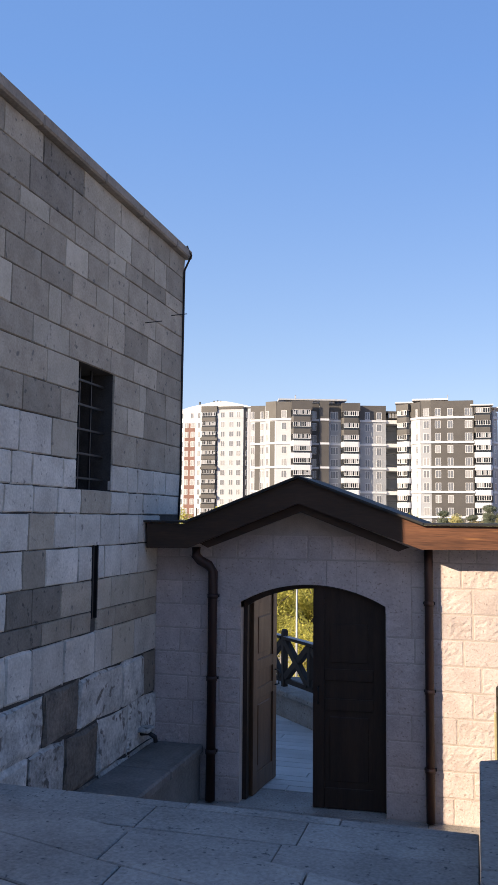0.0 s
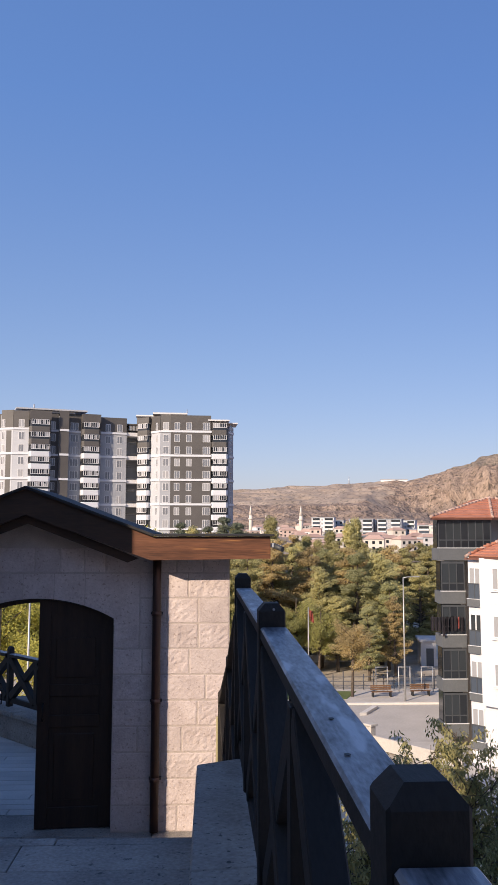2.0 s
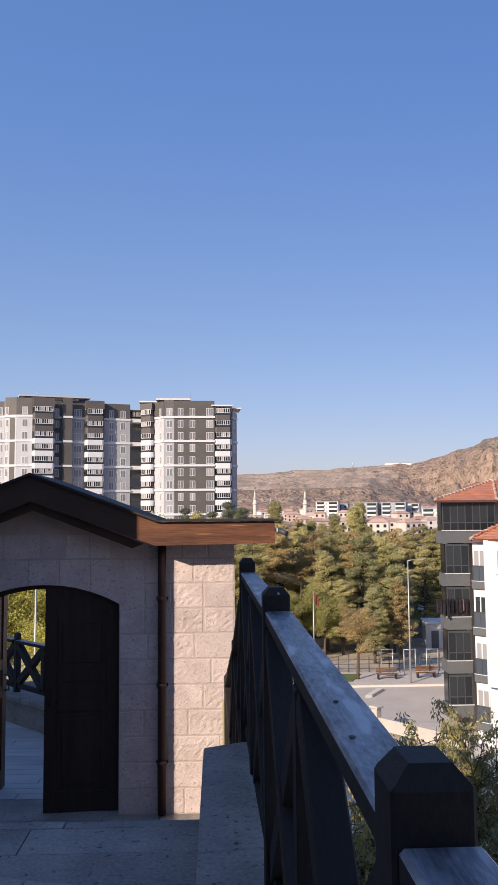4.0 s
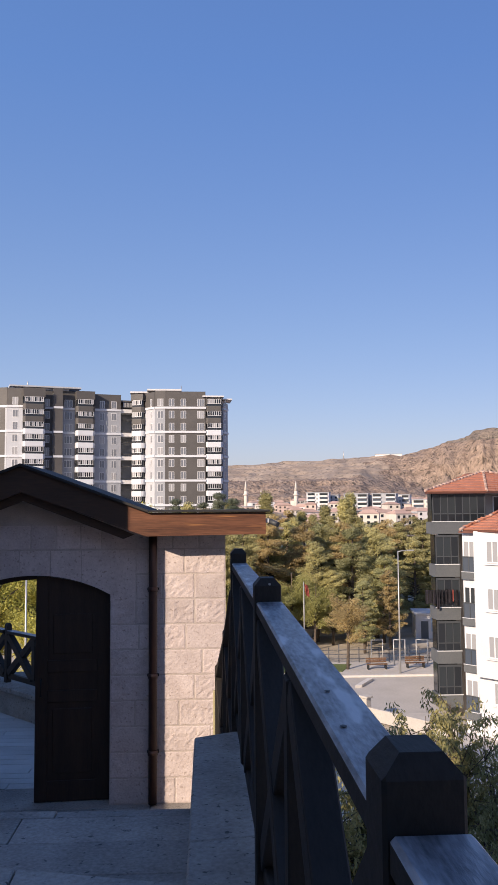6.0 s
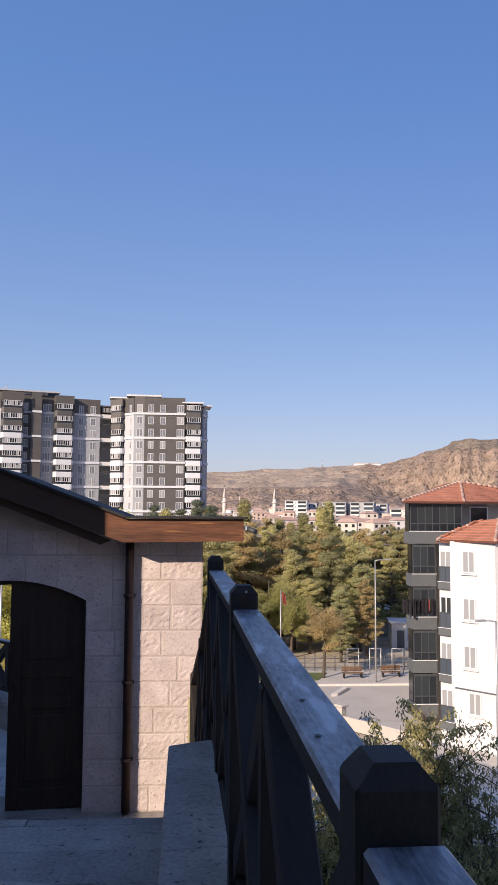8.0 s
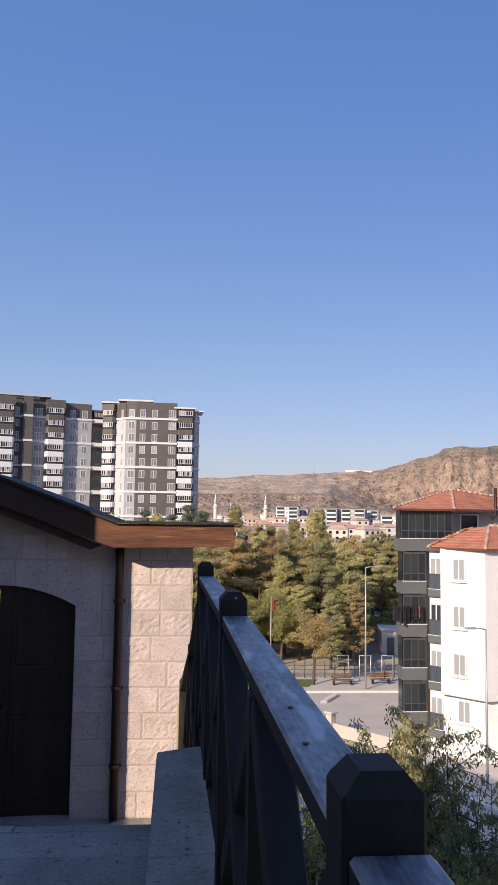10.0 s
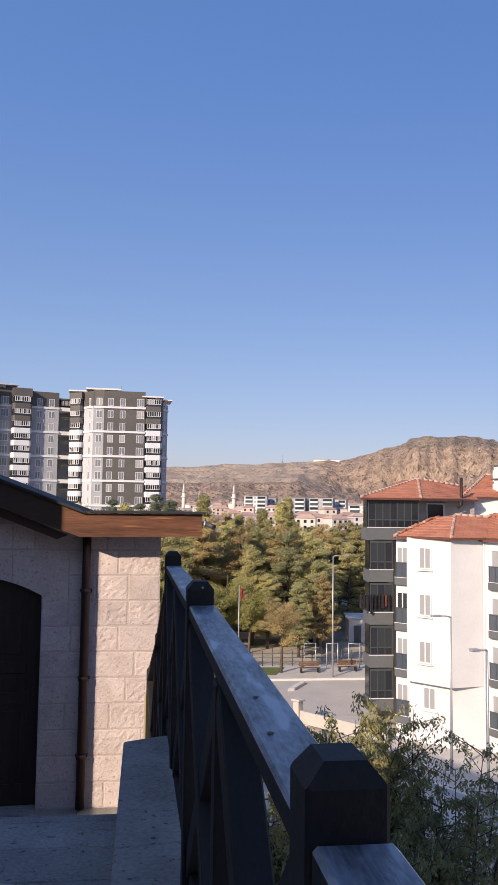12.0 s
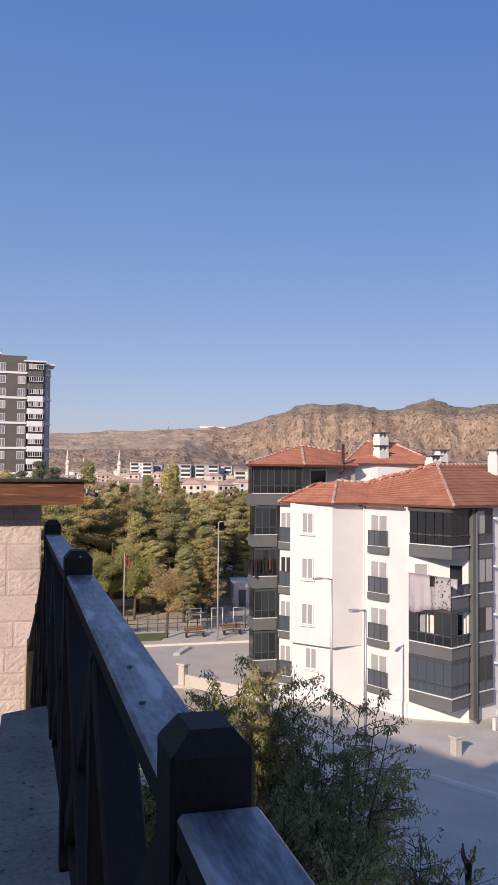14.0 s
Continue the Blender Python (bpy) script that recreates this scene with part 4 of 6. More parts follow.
part("core", prism(bmesh.new(), [(-14.6, 5.3), (-11.2, 4.2), (-11.1, 3.0), (-8.5, 1.6), (-5.0, 0.6), (0.0, 2.2), (2.1, 2.2), (2.1, 0.6), (4.3, 0.6), (4.3, 2.6), (7.5, 2.6), (12.0, 2.6), (18.7, 2.6), (18.7, 16), (-14.6, 18)], -12.4, 30.2), M_TGREY, mid_tower)
tower_face(mid_tower, (-14.6, 5.0), (-11.1, 3.8), M_TWHITE, 30.4, ((0.55, 0.8), (2.9, 0.8)), M_CHAR)
panel("brown_strip", mid_tower, (-14.6, 5.0), (-11.1, 3.8), 0.30, 0.66, -12, 26.3, 0.13, 0.05, M_CHAR)
tower_face(mid_tower, (-11.0, 2.8), (-8.5, 1.2), M_TWHITE, 31.2, ((0.5, 0.8),), M_CHAR)
panel("brown_strip", mid_tower, (-11.0, 2.8), (-8.5, 1.2), 0.42, 0.86, -12, 26.3, 0.13, 0.05, M_CHAR)
tower_face(mid_tower, (-8.5, 1.1), (-5.0, 0.2), M_TWHITE, 31.0, ((1.9, 1.3),), M_CHAR)
tower_bay(mid_tower, (-5.0, 0.2), (0.0, 0.2), 1.7, 31.0, 1, 7, 2)
tower_face(mid_tower, (0.0, 2.0), (2.1, 2.0), M_CHAR, 31.0, ((0.8, 1.2),), M_CHAR)
tower_face(mid_tower, (2.1, 0.3), (4.3, 0.3), M_CHAR, 31.4, (), M_CHAR)
tower_face(mid_tower, (4.3, 2.4), (7.5, 2.4), M_TGREY, 31.0, ((1.6, 1.9),), M_CHAR)
tower_bay(mid_tower, (7.5, 2.0), (11.95, 2.0), 2.2, 30.9, 2, 8, 2)
tower_face(mid_tower, (12.0, 2.2), (18.75, 2.2), M_TGREY, 30.6, ((2.1, 1.2), (5.0, 1.3)), M_CHAR)
part("roof_slab", boxes(((-6.5, 2.0, 31.0), (6.0, 14, 31.5)), ((-8.0, 1.0, 31.55), (8.8, 12, 31.9))), M_TWHITE, mid_tower)
part("mast", tube(bmesh.new(), [(-3.6, 4, 31.9), (-3.6, 4, 33.2)], 0.16, 6), M_STEEL, mid_tower)
link = part("link_wall", boxes(((18.8, 7.0, -12.4), (22.9, 12.0, 29.0))), M_TGREY, mid_tower, "dark recessed loggias between the towers")
for k in range(0, 10):
    z = CROWN - STOREY * k
    if k % 2 == 0:
        part("link_band", boxes(((18.6, 2.3, z - 0.55), (22.8, 6.9, z + 0.35))), M_WHITE, link)
    part("link_rail", boxes(((18.7, 2.45, z + 0.80), (22.6, 2.55, z + 0.92)), ((18.7, 2.45, z + 0.36), (22.6, 2.52, z + 0.44))), M_CHAR, link)
for x in (19.4, 20.3, 21.2, 22.0):
    part("top_light", boxes(((x, 2.6, CROWN + 0.95), (x + 0.7, 2.7, CROWN + 2.1))), M_CURTAIN, link)
part("link_roof", boxes(((18.7, 2.4, CROWN + 2.2), (22.9, 12, CROWN + 2.6))), M_CHAR, link)

right_tower = thing("tower_block", "charcoal and white apartment tower with rounded balcony stacks", "apartment building", (-10.3, 200.0, 0), 3, "tower blocks")
part("core", prism(bmesh.new(), [(-7.7, 5.5), (-4.8, 3.7), (-2.4, 0.6), (0.0, 0.3), (9.7, 0.3), (9.8, 1.2), (13.8, 1.2), (15.3, 4.5), (15.3, 16), (-7.7, 16)], -12.4, 27.4), M_TGREY, right_tower)
part("core_top", prism(bmesh.new(), [(-7.0, 6.5), (-4.8, 4.0), (-2.4, 0.7), (0.0, 0.4), (9.7, 0.4), (9.8, 15), (-7.0, 15)], 27.4, 30.2), M_CHAR, right_tower)
tower_bay(right_tower, (-7.7, 5.0), (-4.75, 3.2), 1.3, 30.4, 3, 9, 2)
tower_face(right_tower, (-4.75, 3.2), (-2.4, 0.4), M_TWHITE, 30.6, ((2.4, 0.7),), M_CHAR)
tower_face(right_tower, (-2.4, 0.3), (0.0, 0.0), M_TGREY, 30.9, ((1.3, 1.4),), M_CHAR)
tower_face(right_tower, (0.0, 0.0), (9.75, 0.0), M_CHAR, 30.7, ((1.55, 1.3), (4.4, 1.3), (8.6, 1.7)), M_CHAR)
tower_bay(right_tower, (9.85, 1.1), (13.9, 1.1), 1.5, 27.0, 4, 9, 2)
tower_face(right_tower, (14.0, 1.5), (15.4, 4.6), M_TGREY, 28.2, ((1.5, 1.2),), M_TGREY)
part("roof_slab", boxes(((-8.6, 5.0, 31.0), (-4.0, 13, 31.35)), ((-4.4, 2.0, 31.2), (4.0, 13, 31.6)), ((9.0, -0.6, 29.4), (14.2, 9, 29.7)), ((12.4, 1.5, 29.0), (16.4, 9, 29.25))), M_WHITE, right_tower)
part("stair_head", boxes(((-6.8, 7, 29.8), (-3.0, 12, 31.0)), ((10.2, 5.0, 27.0), (13.6, 9, 29.4))), M_CREAM, right_tower)
for x in (10.0, 13.6):
    part("terrace_post", boxes(((x - 0.12, -0.2, 27.5), (x + 0.12, 0.05, 29.4))), M_CHAR, right_tower)
part("mast", tube(bmesh.new(), [(4.0, 6, 30.2), (4.0, 6, 33.0)], 0.10, 6), M_STEEL, right_tower)

left_tower = thing("tower_block", "white apartment tower with red panels and charcoal balconies", "apartment building", (-92.4, 250.0, 0), 0, "tower blocks")
LT, LS = 33.75, 3.05
part("core", boxes(((0.0, 0.8, -12.4), (24.0, 18, 37.0))), M_TWHITE, left_tower)
tower_face(left_tower, (0.0, 0.6), (6.0, 0.4), M_COOLWHITE, 37.0, ((1.0, 1.3), (4.6, 1.0)), None, 11, False, LT, LS)
panel("red_panel", left_tower, (0.0, 0.6), (6.0, 0.4), 0.34, 0.94, -12, 32.6, 0.16, 0.07, M_BRICKRED)
for u in (0.46, 0.82):
    for k in range(11):
        at, turn = on_face((0.0, 0.6), (6.0, 0.4), u, LT - LS * (k + 1) + 0.4, 0.165)
        window(left_tower, 1.2, 1.8, at, turn, M_FRAME, M_CURTAIN, 2)
tower_face(left_tower, (6.0, 0.3), (8.0, 0.2), M_COOLWHITE, 37.4, ((1.0, 0.9),), None, 11, False, LT, LS)
tower_bay(left_tower, (8.0, 0.2), (13.2, 0.2), 1.1, 37.9, 5, 11, 99, LT, LS, M_CHAR, M_TWHITE)
for k in range(2, 11, 3):
    panel("box_frame", left_tower, (8.0, 0.2), (13.2, 0.2), -0.03, 1.03, LT - LS * k - 0.75, LT - LS * k + 0.1, 1.35, 1.3, M_CHAR)
tower_face(left_tower, (13.2, 0.0), (21.8, 0.0), M_TWHITE, 37.5, ((1.8, 1.35), (4.6, 1.35), (7.0, 1.35)), None, 11, False, LT, LS)
panel("parapet_strip", left_tower, (8.0, -0.1), (21.8, -0.1), 0, 1, 36.9, 37.7, 0.3, 0.3, M_CHAR)
# Side turned from the sun: its shade is put in as charcoal colour.
tower_face(left_tower, (21.8, 0.1), (24.1, 2.0), M_CHAR, 37.4, ((1.4, 1.3),), M_CHAR, 11, False, LT, LS)
rf = bmesh.new()
slab_xz(rf, [(-0.3, 37.0), (24.4, 37.5), (22.0, 38.2), (15.5, 39.6), (12.0, 39.6), (4.0, 38.2)], 1.5, 17)
part("roof", rf, M_STEEL, left_tower)
for x, h in ((6.2, 0.8), (11.0, 1.3), (12.2, 1.5), (13.2, 1.2)):
    part("roof_vent", tube(bmesh.new(), [(x, 3, 38.2), (x, 3, 39.4 + h * 0.5)], 0.28, 8), M_DFRAME, left_tower)


# ---- the white flats ----
EAVE, ST = 1.09, 2.95
PLAN = [(16.6, 53.9), (19.2, 50.8), (21.3, 50.7), (22.76, 47.15), (25.9, 45.35), (31.5, 47.6), (42, 60), (26, 68)]
flats = thing("apartment_building", "white rendered four-storey flats with grey balconies and red tile roofs", "apartment building")
front = part("front_wall", prism(bmesh.new(), PLAN, -12.4, EAVE), M_WHITE, flats)
rear_a = part("rear_wall", prism(bmesh.new(), [(16.4, 58.9), (24.3, 59.4), (24.3, 74), (21.5, 74)], -12.4, 3.70), M_BEIGE, flats, "beige rear storey")
rear_b = part("rear_wall", prism(bmesh.new(), [(24.302, 60.4), (26.4, 60.0), (31.6, 60.7), (38, 68.5), (36, 76), (24.302, 76)], -12.4, 3.86), M_WHITE, flats)


A, B, C, D_, E_, F_ = PLAN[:6]
for k in range(4):
    zf = EAVE - ST * (k + 1) + 0.12
    at, turn = on_face(A, B, 0.62, zf + 0.85, 0.505 if k < 3 else 0.003)
    window(front, 0.95, 1.35, at, turn, None, M_CURTAIN)
    at, turn = on_face(A, B, 0.62, zf + 0.80, 0.505 if k < 3 else 0.003)
    sill = part("sill", boxes(((-0.56, -0.13, -0.06), (0.56, 0.0, 0.0))), M_FRAME, front)
    sill.matrix_basis = pose(*at, 0, 0, turn)
    at, turn = on_face(A, B, 0.13, zf + 0.1, 0.003)
    window(front, 0.9, 2.15, at, turn, None, M_CURTAIN if k != 1 else M_GLASSB)
    panel("railing", front, A, B, 0.02, 0.25, zf + 0.2, zf + 1.12, 0.16, 0.05, M_GREYGLASS, "grey window railing")
    for u in (0.02, 0.13, 0.24):
        panel("railing_post", front, A, B, u, u + 0.012, zf + 0.18, zf + 1.16, 0.18, 0.02, M_DFRAME)
    panel("railing_rail", front, A, B, 0.015, 0.255, zf + 1.125, zf + 1.18, 0.19, 0.08, M_DFRAME)
    panel("grey_band", front, A, B, 0.005, 0.27, zf - 0.30, zf + 0.17, 0.22, 0.215, M_GREYR)
    panel("ledge", front, A, B, 0.0, 0.275, zf + 0.172, zf + 0.20, 0.25, 0.24, M_FRAME)
    # second facade: tall windows with railings
    at, turn = on_face(C, D_, 0.38, zf + 0.1, 0.003)
    window(front, 1.5, 2.15, at, turn, None, M_CURTAIN)
    panel("railing", front, C, D_, 0.17, 0.60, zf + 0.2, zf + 1.12, 0.20, 0.05, M_GREYGLASS, "grey window railing")
    for u in (0.17, 0.31, 0.45, 0.588):
        panel("railing_post", front, C, D_, u, u + 0.012, zf + 0.18, zf + 1.16, 0.22, 0.02, M_DFRAME)
    panel("railing_rail", front, C, D_, 0.165, 0.605, zf + 1.125, zf + 1.18, 0.23, 0.08, M_DFRAME)
    panel("grey_band", front, C, D_, 0.16, 0.61, zf - 0.28, zf + 0.17, 0.24, 0.235, M_GREYR)
    panel("ledge", front, C, D_, 0.155, 0.615, zf + 0.172, zf + 0.20, 0.27, 0.26, M_FRAME)
part("bay", prism(bmesh.new(), [(17.33, 53.03), (16.95, 52.71), (19.0, 50.27), (21.28, 50.69), (21.2, 50.9), (19.3, 51.0)], EAVE - 3 * ST - 0.30, EAVE - 0.004), M_WHITE, front)
# corner balconies, glazed or open
BA, BT, BB = (22.80, 47.05), (24.15, 44.20), (25.80, 45.08)
for k in range(4):
    zf = EAVE - ST * (k + 1) + 0.12
    bal = part("corner_balcony", prism(bmesh.new(), [BA, BT, BB, (25.86, 45.36), (22.84, 47.10)], zf - 0.24, zf + 0.50), M_GREYR, flats, "grey fronted corner balcony")
    part("ledge", prism(bmesh.new(), [(BA[0] - 0.05, BA[1] - 0.04), (24.13, 44.08), (25.88, 45.02), (25.80, 45.16), (24.17, 44.26), (BA[0] + 0.04, BA[1] + 0.02)], zf + 0.502, zf + 0.555), M_FRAME, bal)
    for i, (p, q, n) in enumerate(((BA, BT, 5), (BT, BB, 3))):
        low = M_GREYGLASS if k in (1, 3) else M_DARKPANE
        high = {0: M_DARKPANE, 2: M_GLASSB, 3: M_GREYGLASS}.get(k)
        for j in range(n):
            if not (k == 1 and i == 0 and j == 4):
                panel("pane", bal, p, q, j / n + 0.010, (j + 1) / n - 0.010, zf + 0.56, zf + 1.10, -0.03, 0.03, low)
            if high and not (k == 2 and j in (1, 2)):
                panel("pane", bal, p, q, j / n + 0.012, (j + 1) / n - 0.012, zf + 1.19, zf + 2.50, -0.03, 0.03, high)
            if k != 0:
                panel("mullion", bal, p, q, j / n - 0.010, j / n + 0.010, zf + 0.556, zf + (1.11 if k == 1 else 2.5), -0.01, 0.05, M_DFRAME)
        panel("rail", bal, p, q, 0.0, 1.0, zf + 1.11, zf + 1.18, 0.03, 0.08, M_DFRAME)
        if high:
            panel("head_rail", bal, p, q, 0.0, 1.0, zf + 2.51, zf + 2.70, 0.03, 0.10, M_DFRAME)
    if k:
        # the wall behind: a window and a balcony door
        for u, w, h, z, m_ in ((0.22, 0.9, 1.4, 0.9, M_CURTAIN), (0.80, 0.9, 2.1, 0.2, M_DARKPANE)):
            at, turn = on_face(D_, E_, u, zf + z, 0.004)
            window(front, w, h, at, turn, M_FRAME, m_, 1)
panel("soffit", front, D_, E_, 0.0, 1.0, EAVE - 0.28, EAVE - 0.05, 0.02, 0.02, M_DFRAME)
# the bay beside them
for k in range(4):
    zf = EAVE - ST * (k + 1) + 0.12
    panel("grey_front", front, E_, F_, 0.095, 0.335, zf - 0.30, zf + 0.52, 0.30, 0.28, M_GREYR)
    panel("ledge", front, E_, F_, 0.090, 0.340, zf + 0.522, zf + 0.57, 0.36, 0.34, M_FRAME)
    for j in range(2):
        panel("pane", front, E_, F_, 0.10 + 0.115 * j, 0.205 + 0.115 * j, zf + 0.575, zf + 1.12, 0.26, 0.03, M_GREYGLASS)
        panel("pane", front, E_, F_, 0.10 + 0.115 * j, 0.205 + 0.115 * j, zf + 1.20, zf + 2.58, 0.26, 0.03, M_CURTAIN if (j, k) in ((0, 1), (1, 1), (0, 0), (1, 2)) else M_GLASSB)
        panel("mullion", front, E_, F_, 0.205 + 0.115 * j, 0.215 + 0.115 * j, zf + 0.575, zf + 2.60, 0.28, 0.06, M_DFRAME)
    panel("rail", front, E_, F_, 0.095, 0.335, zf + 1.125, zf + 1.19, 0.29, 0.06, M_DFRAME)
    panel("head_rail", front, E_, F_, 0.095, 0.335, zf + 2.585, zf + 2.72, 0.29, 0.26, M_DFRAME)
panel("grey_strip", front, E_, F_, 0.0, 0.085, -11.6, EAVE - 0.01, 0.34, 0.33, M_GREYR)
panel("plinth", front, C, D_, 0.0, 1.0, -12.3, -10.95, 0.10, 0.09, M_WHITE)
panel("drainpipe", front, C, D_, 0.015, 0.04, -12.0, EAVE - 0.1, 0.09, 0.08, M_FRAME)
at, turn = on_face(E_, F_, 0.045, 0, 0.42)
part("drainpipe", tube(bmesh.new(), [(at[0], at[1], -12.0), (at[0], at[1], EAVE)], 0.06, 8), M_GREYR, front)

# glazed grey balcony stack at the rear corner
for k in range(5):
    zf = 3.80 - ST * (k + 1)
    xl, n = (15.6, 7) if k == 0 else (15.75, 3)
    xr = xl + 0.52 * n + 0.06
    bal = part("rear_balcony", boxes(((xl - 0.03, 57.2, zf - 0.08), (xr + 0.03, 58.95, zf + 0.75))), M_GREYR, flats, "grey fronted rear balcony")
    part("ledge", boxes(((xl - 0.06, 57.15, zf + 0.752), (xr + 0.06, 57.35, zf + 0.80))), M_FRAME, bal)
    for j in range(n):
        x = xl + 0.06 + 0.52 * j
        part("pane", boxes(((x, 57.24, zf + 1.35), (x + 0.46, 57.28, zf + 2.65))), M_GLASSB if (j + k) % 3 else M_DARKPANE, bal)
        part("pane", boxes(((x, 57.24, zf + 0.80), (x + 0.46, 57.28, zf + 1.28))), M_DARKPANE, bal)
    for j in range(n + 1):
        part("mullion", boxes(((xl + 0.52 * j, 57.21, zf + 0.80), (xl + 0.06 + 0.52 * j, 57.30, zf + 2.65))), M_DFRAME, bal)
    part("transom", boxes(((xl, 57.2, zf + 1.28), (xr, 57.31, zf + 1.35))), M_DFRAME, bal)
    part("head_rail", boxes(((xl, 57.2, zf + 2.65), (xr, 57.31, zf + 2.8))), M_DFRAME, bal)
    part("side_wall", boxes(((xl + 0.1, 57.9, zf + 0.75), (xr - 0.1, 58.95, zf + 2.8))), M_DARKPANE, bal)
window(rear_a, 1.35, 1.45, (21.2, 59.19, 2.0), 3.6, M_FRAME, M_DARKPANE, 1)
part("corner_pipe", tube(bmesh.new(), [(19.5, 58.7, 0.9), (19.5, 58.7, 3.4)], 0.07, 8), M_FRAME, flats)


# tiled roofs: each slope is laid in stepped courses
def tile_slope(roof, e0, e1, r0, r1, rows):
    """A slope from the eave e0-e1 up to r0-r1, in overlapping tile courses."""
    e0, e1, r0, r1 = map(Vector, (e0, e1, r0, r1))
    bm = bmesh.new()
    nrm = (e1 - e0).cross((r0 + r1) / 2 - (e0 + e1) / 2).normalized()
    for i in range(rows):
        t0, t1 = i / rows, min((i + 1.12) / rows, 1.0)
        a, b = e0.lerp(r0, t0), e1.lerp(r1, t0)
        c, d = e1.lerp(r1, t1), e0.lerp(r0, t1)
        w = (b - a).length
        m = max(1, int(w / 0.40))
        lift = nrm * 0.05
        for j in range(m):
            u0, u1 = j / m, (j + 0.985) / m
            jit = nrm * random.uniform(-0.008, 0.008)
            q = [a.lerp(b, u0) + lift + jit, a.lerp(b, u1) + lift + jit, d.lerp(c, u1) + jit, d.lerp(c, u0) + jit]
            vs = [bm.verts.new(p) for p in q]
            bm.faces.new(vs)
            lo = [bm.verts.new(p - lift * 1.2) for p in q[:2]]
            bm.faces.new((lo[0], lo[1], vs[1], vs[0]))
    ob = part("tile_courses", bm, M_TILE, roof)
    under = bmesh.new()
    pts = [e0, e1] + ([r1, r0] if (r0 - r1).length > 0.05 else [r0])
    up, dn = [under.verts.new(p - nrm * 0.02) for p in pts], [under.verts.new(p - nrm * 0.16) for p in pts]
    under.faces.new(up)
    under.faces.new(dn[::-1])
    for i in range(len(pts)):
        j = (i + 1) % len(pts)
        under.faces.new((dn[i], dn[j], up[j], up[i]))
    part("decking", under, M_EAVE, roof)
    return tagged(ob, kind="stuff")


def hip(roof, a, b):
    n = max(2, int((Vector(b) - Vector(a)).length / 0.45))
    for i in range(n):
        p, q = Vector(a).lerp(Vector(b), i / n), Vector(a).lerp(Vector(b), (i + 1.1) / n)
        part("ridge_tile", tube(bmesh.new(), [p + Vector((0, 0, 0.06)), q + Vector((0, 0, 0.04))], [0.10, 0.085], 8), M_RIDGE, roof)


ez = EAVE + 0.10
roof_f = thing("roof", "red clay tile hip roof over the white flats", "roof", kind="structure")
e = [(16.5, 53.4, ez), (18.85, 49.8, ez), (21.3, 50.15, ez), (24.05, 43.75, ez), (32.2, 47.0, ez), (43.0, 59.5, ez)]
p1, pv, p2, p3, p4 = (20.8, 54.2, 2.55), (23.2, 54.1, 2.42), (27.4, 52.2, 3.70), (33.5, 55.0, 3.80), (38.0, 61.0, 3.80)
tile_slope(roof_f, e[0], e[1], (20.1, 55.2, 2.45), p1, 8)
tile_slope(roof_f, e[1], e[2], p1, pv, 8)
tile_slope(roof_f, e[2], e[3], pv, p2, 13)
tile_slope(roof_f, e[3], e[4], p2, p3, 13)
tile_slope(roof_f, e[4], e[5], p3, p4, 12)
for a, b in ((e[1], p1), (e[3], p2), (p1, pv), (p2, p3)):
    hip(roof_f, a, b)
# loose tiles bedded along the unfinished verges
rnd = random.Random(17)
for a, b, n in ((pv, p2, 24), (e[0], (20.1, 55.2, 2.42), 12)):
    for i in range(n):
        q = Vector(a).lerp(Vector(b), (i + rnd.uniform(-0.2, 0.2)) / n)
        t_ = part("verge_tile", tube(bmesh.new(), [(-0.24, 0, 0), (0.24, 0, 0.02)], [0.10, 0.085], 6), M_TILE if i % 4 else M_RIDGE, roof_f)
        t_.matrix_basis = pose(q.x, q.y, q.z + rnd.uniform(0.05, 0.16), rnd.uniform(-15, 15), rnd.uniform(-22, 12), rnd.uniform(-35, 45))
roof_r = thing("roof", "red clay tile hip roof over the rear storey", "roof", kind="structure")
rz = 3.72
r = [(15.5, 58.9, rz), (14.95, 56.7, rz), (19.3, 56.8, rz), (24.4, 58.9, rz)]
q1, q2, q3 = (20.7, 61.6, 5.25), (27.4, 64.6, 5.80), (29.6, 64.6, 5.80)
g1, g2, g3 = (23.4, 59.5, rz + 0.22), (32.0, 60.3, rz + 0.22), (38.6, 68.5, rz + 0.22)
tile_slope(roof_r, r[0], r[1], (20.0, 63.2, 5.2), q1, 8)
tile_slope(roof_r, r[1], r[2], q1, q1, 8)
tile_slope(roof_r, r[2], r[3], q1, (24.8, 62.4, 4.7), 9)
tile_slope(roof_r, g1, g2, q2, q3, 11)
tile_slope(roof_r, g2, g3, q3, (33.0, 70.0, 5.7), 11)
for a, b in ((r[1], q1), (r[2], q1), (q2, q3), (g1, q2), (g2, q3), (q1, (24.8, 62.4, 4.75))):
    hip(roof_r, a, b)
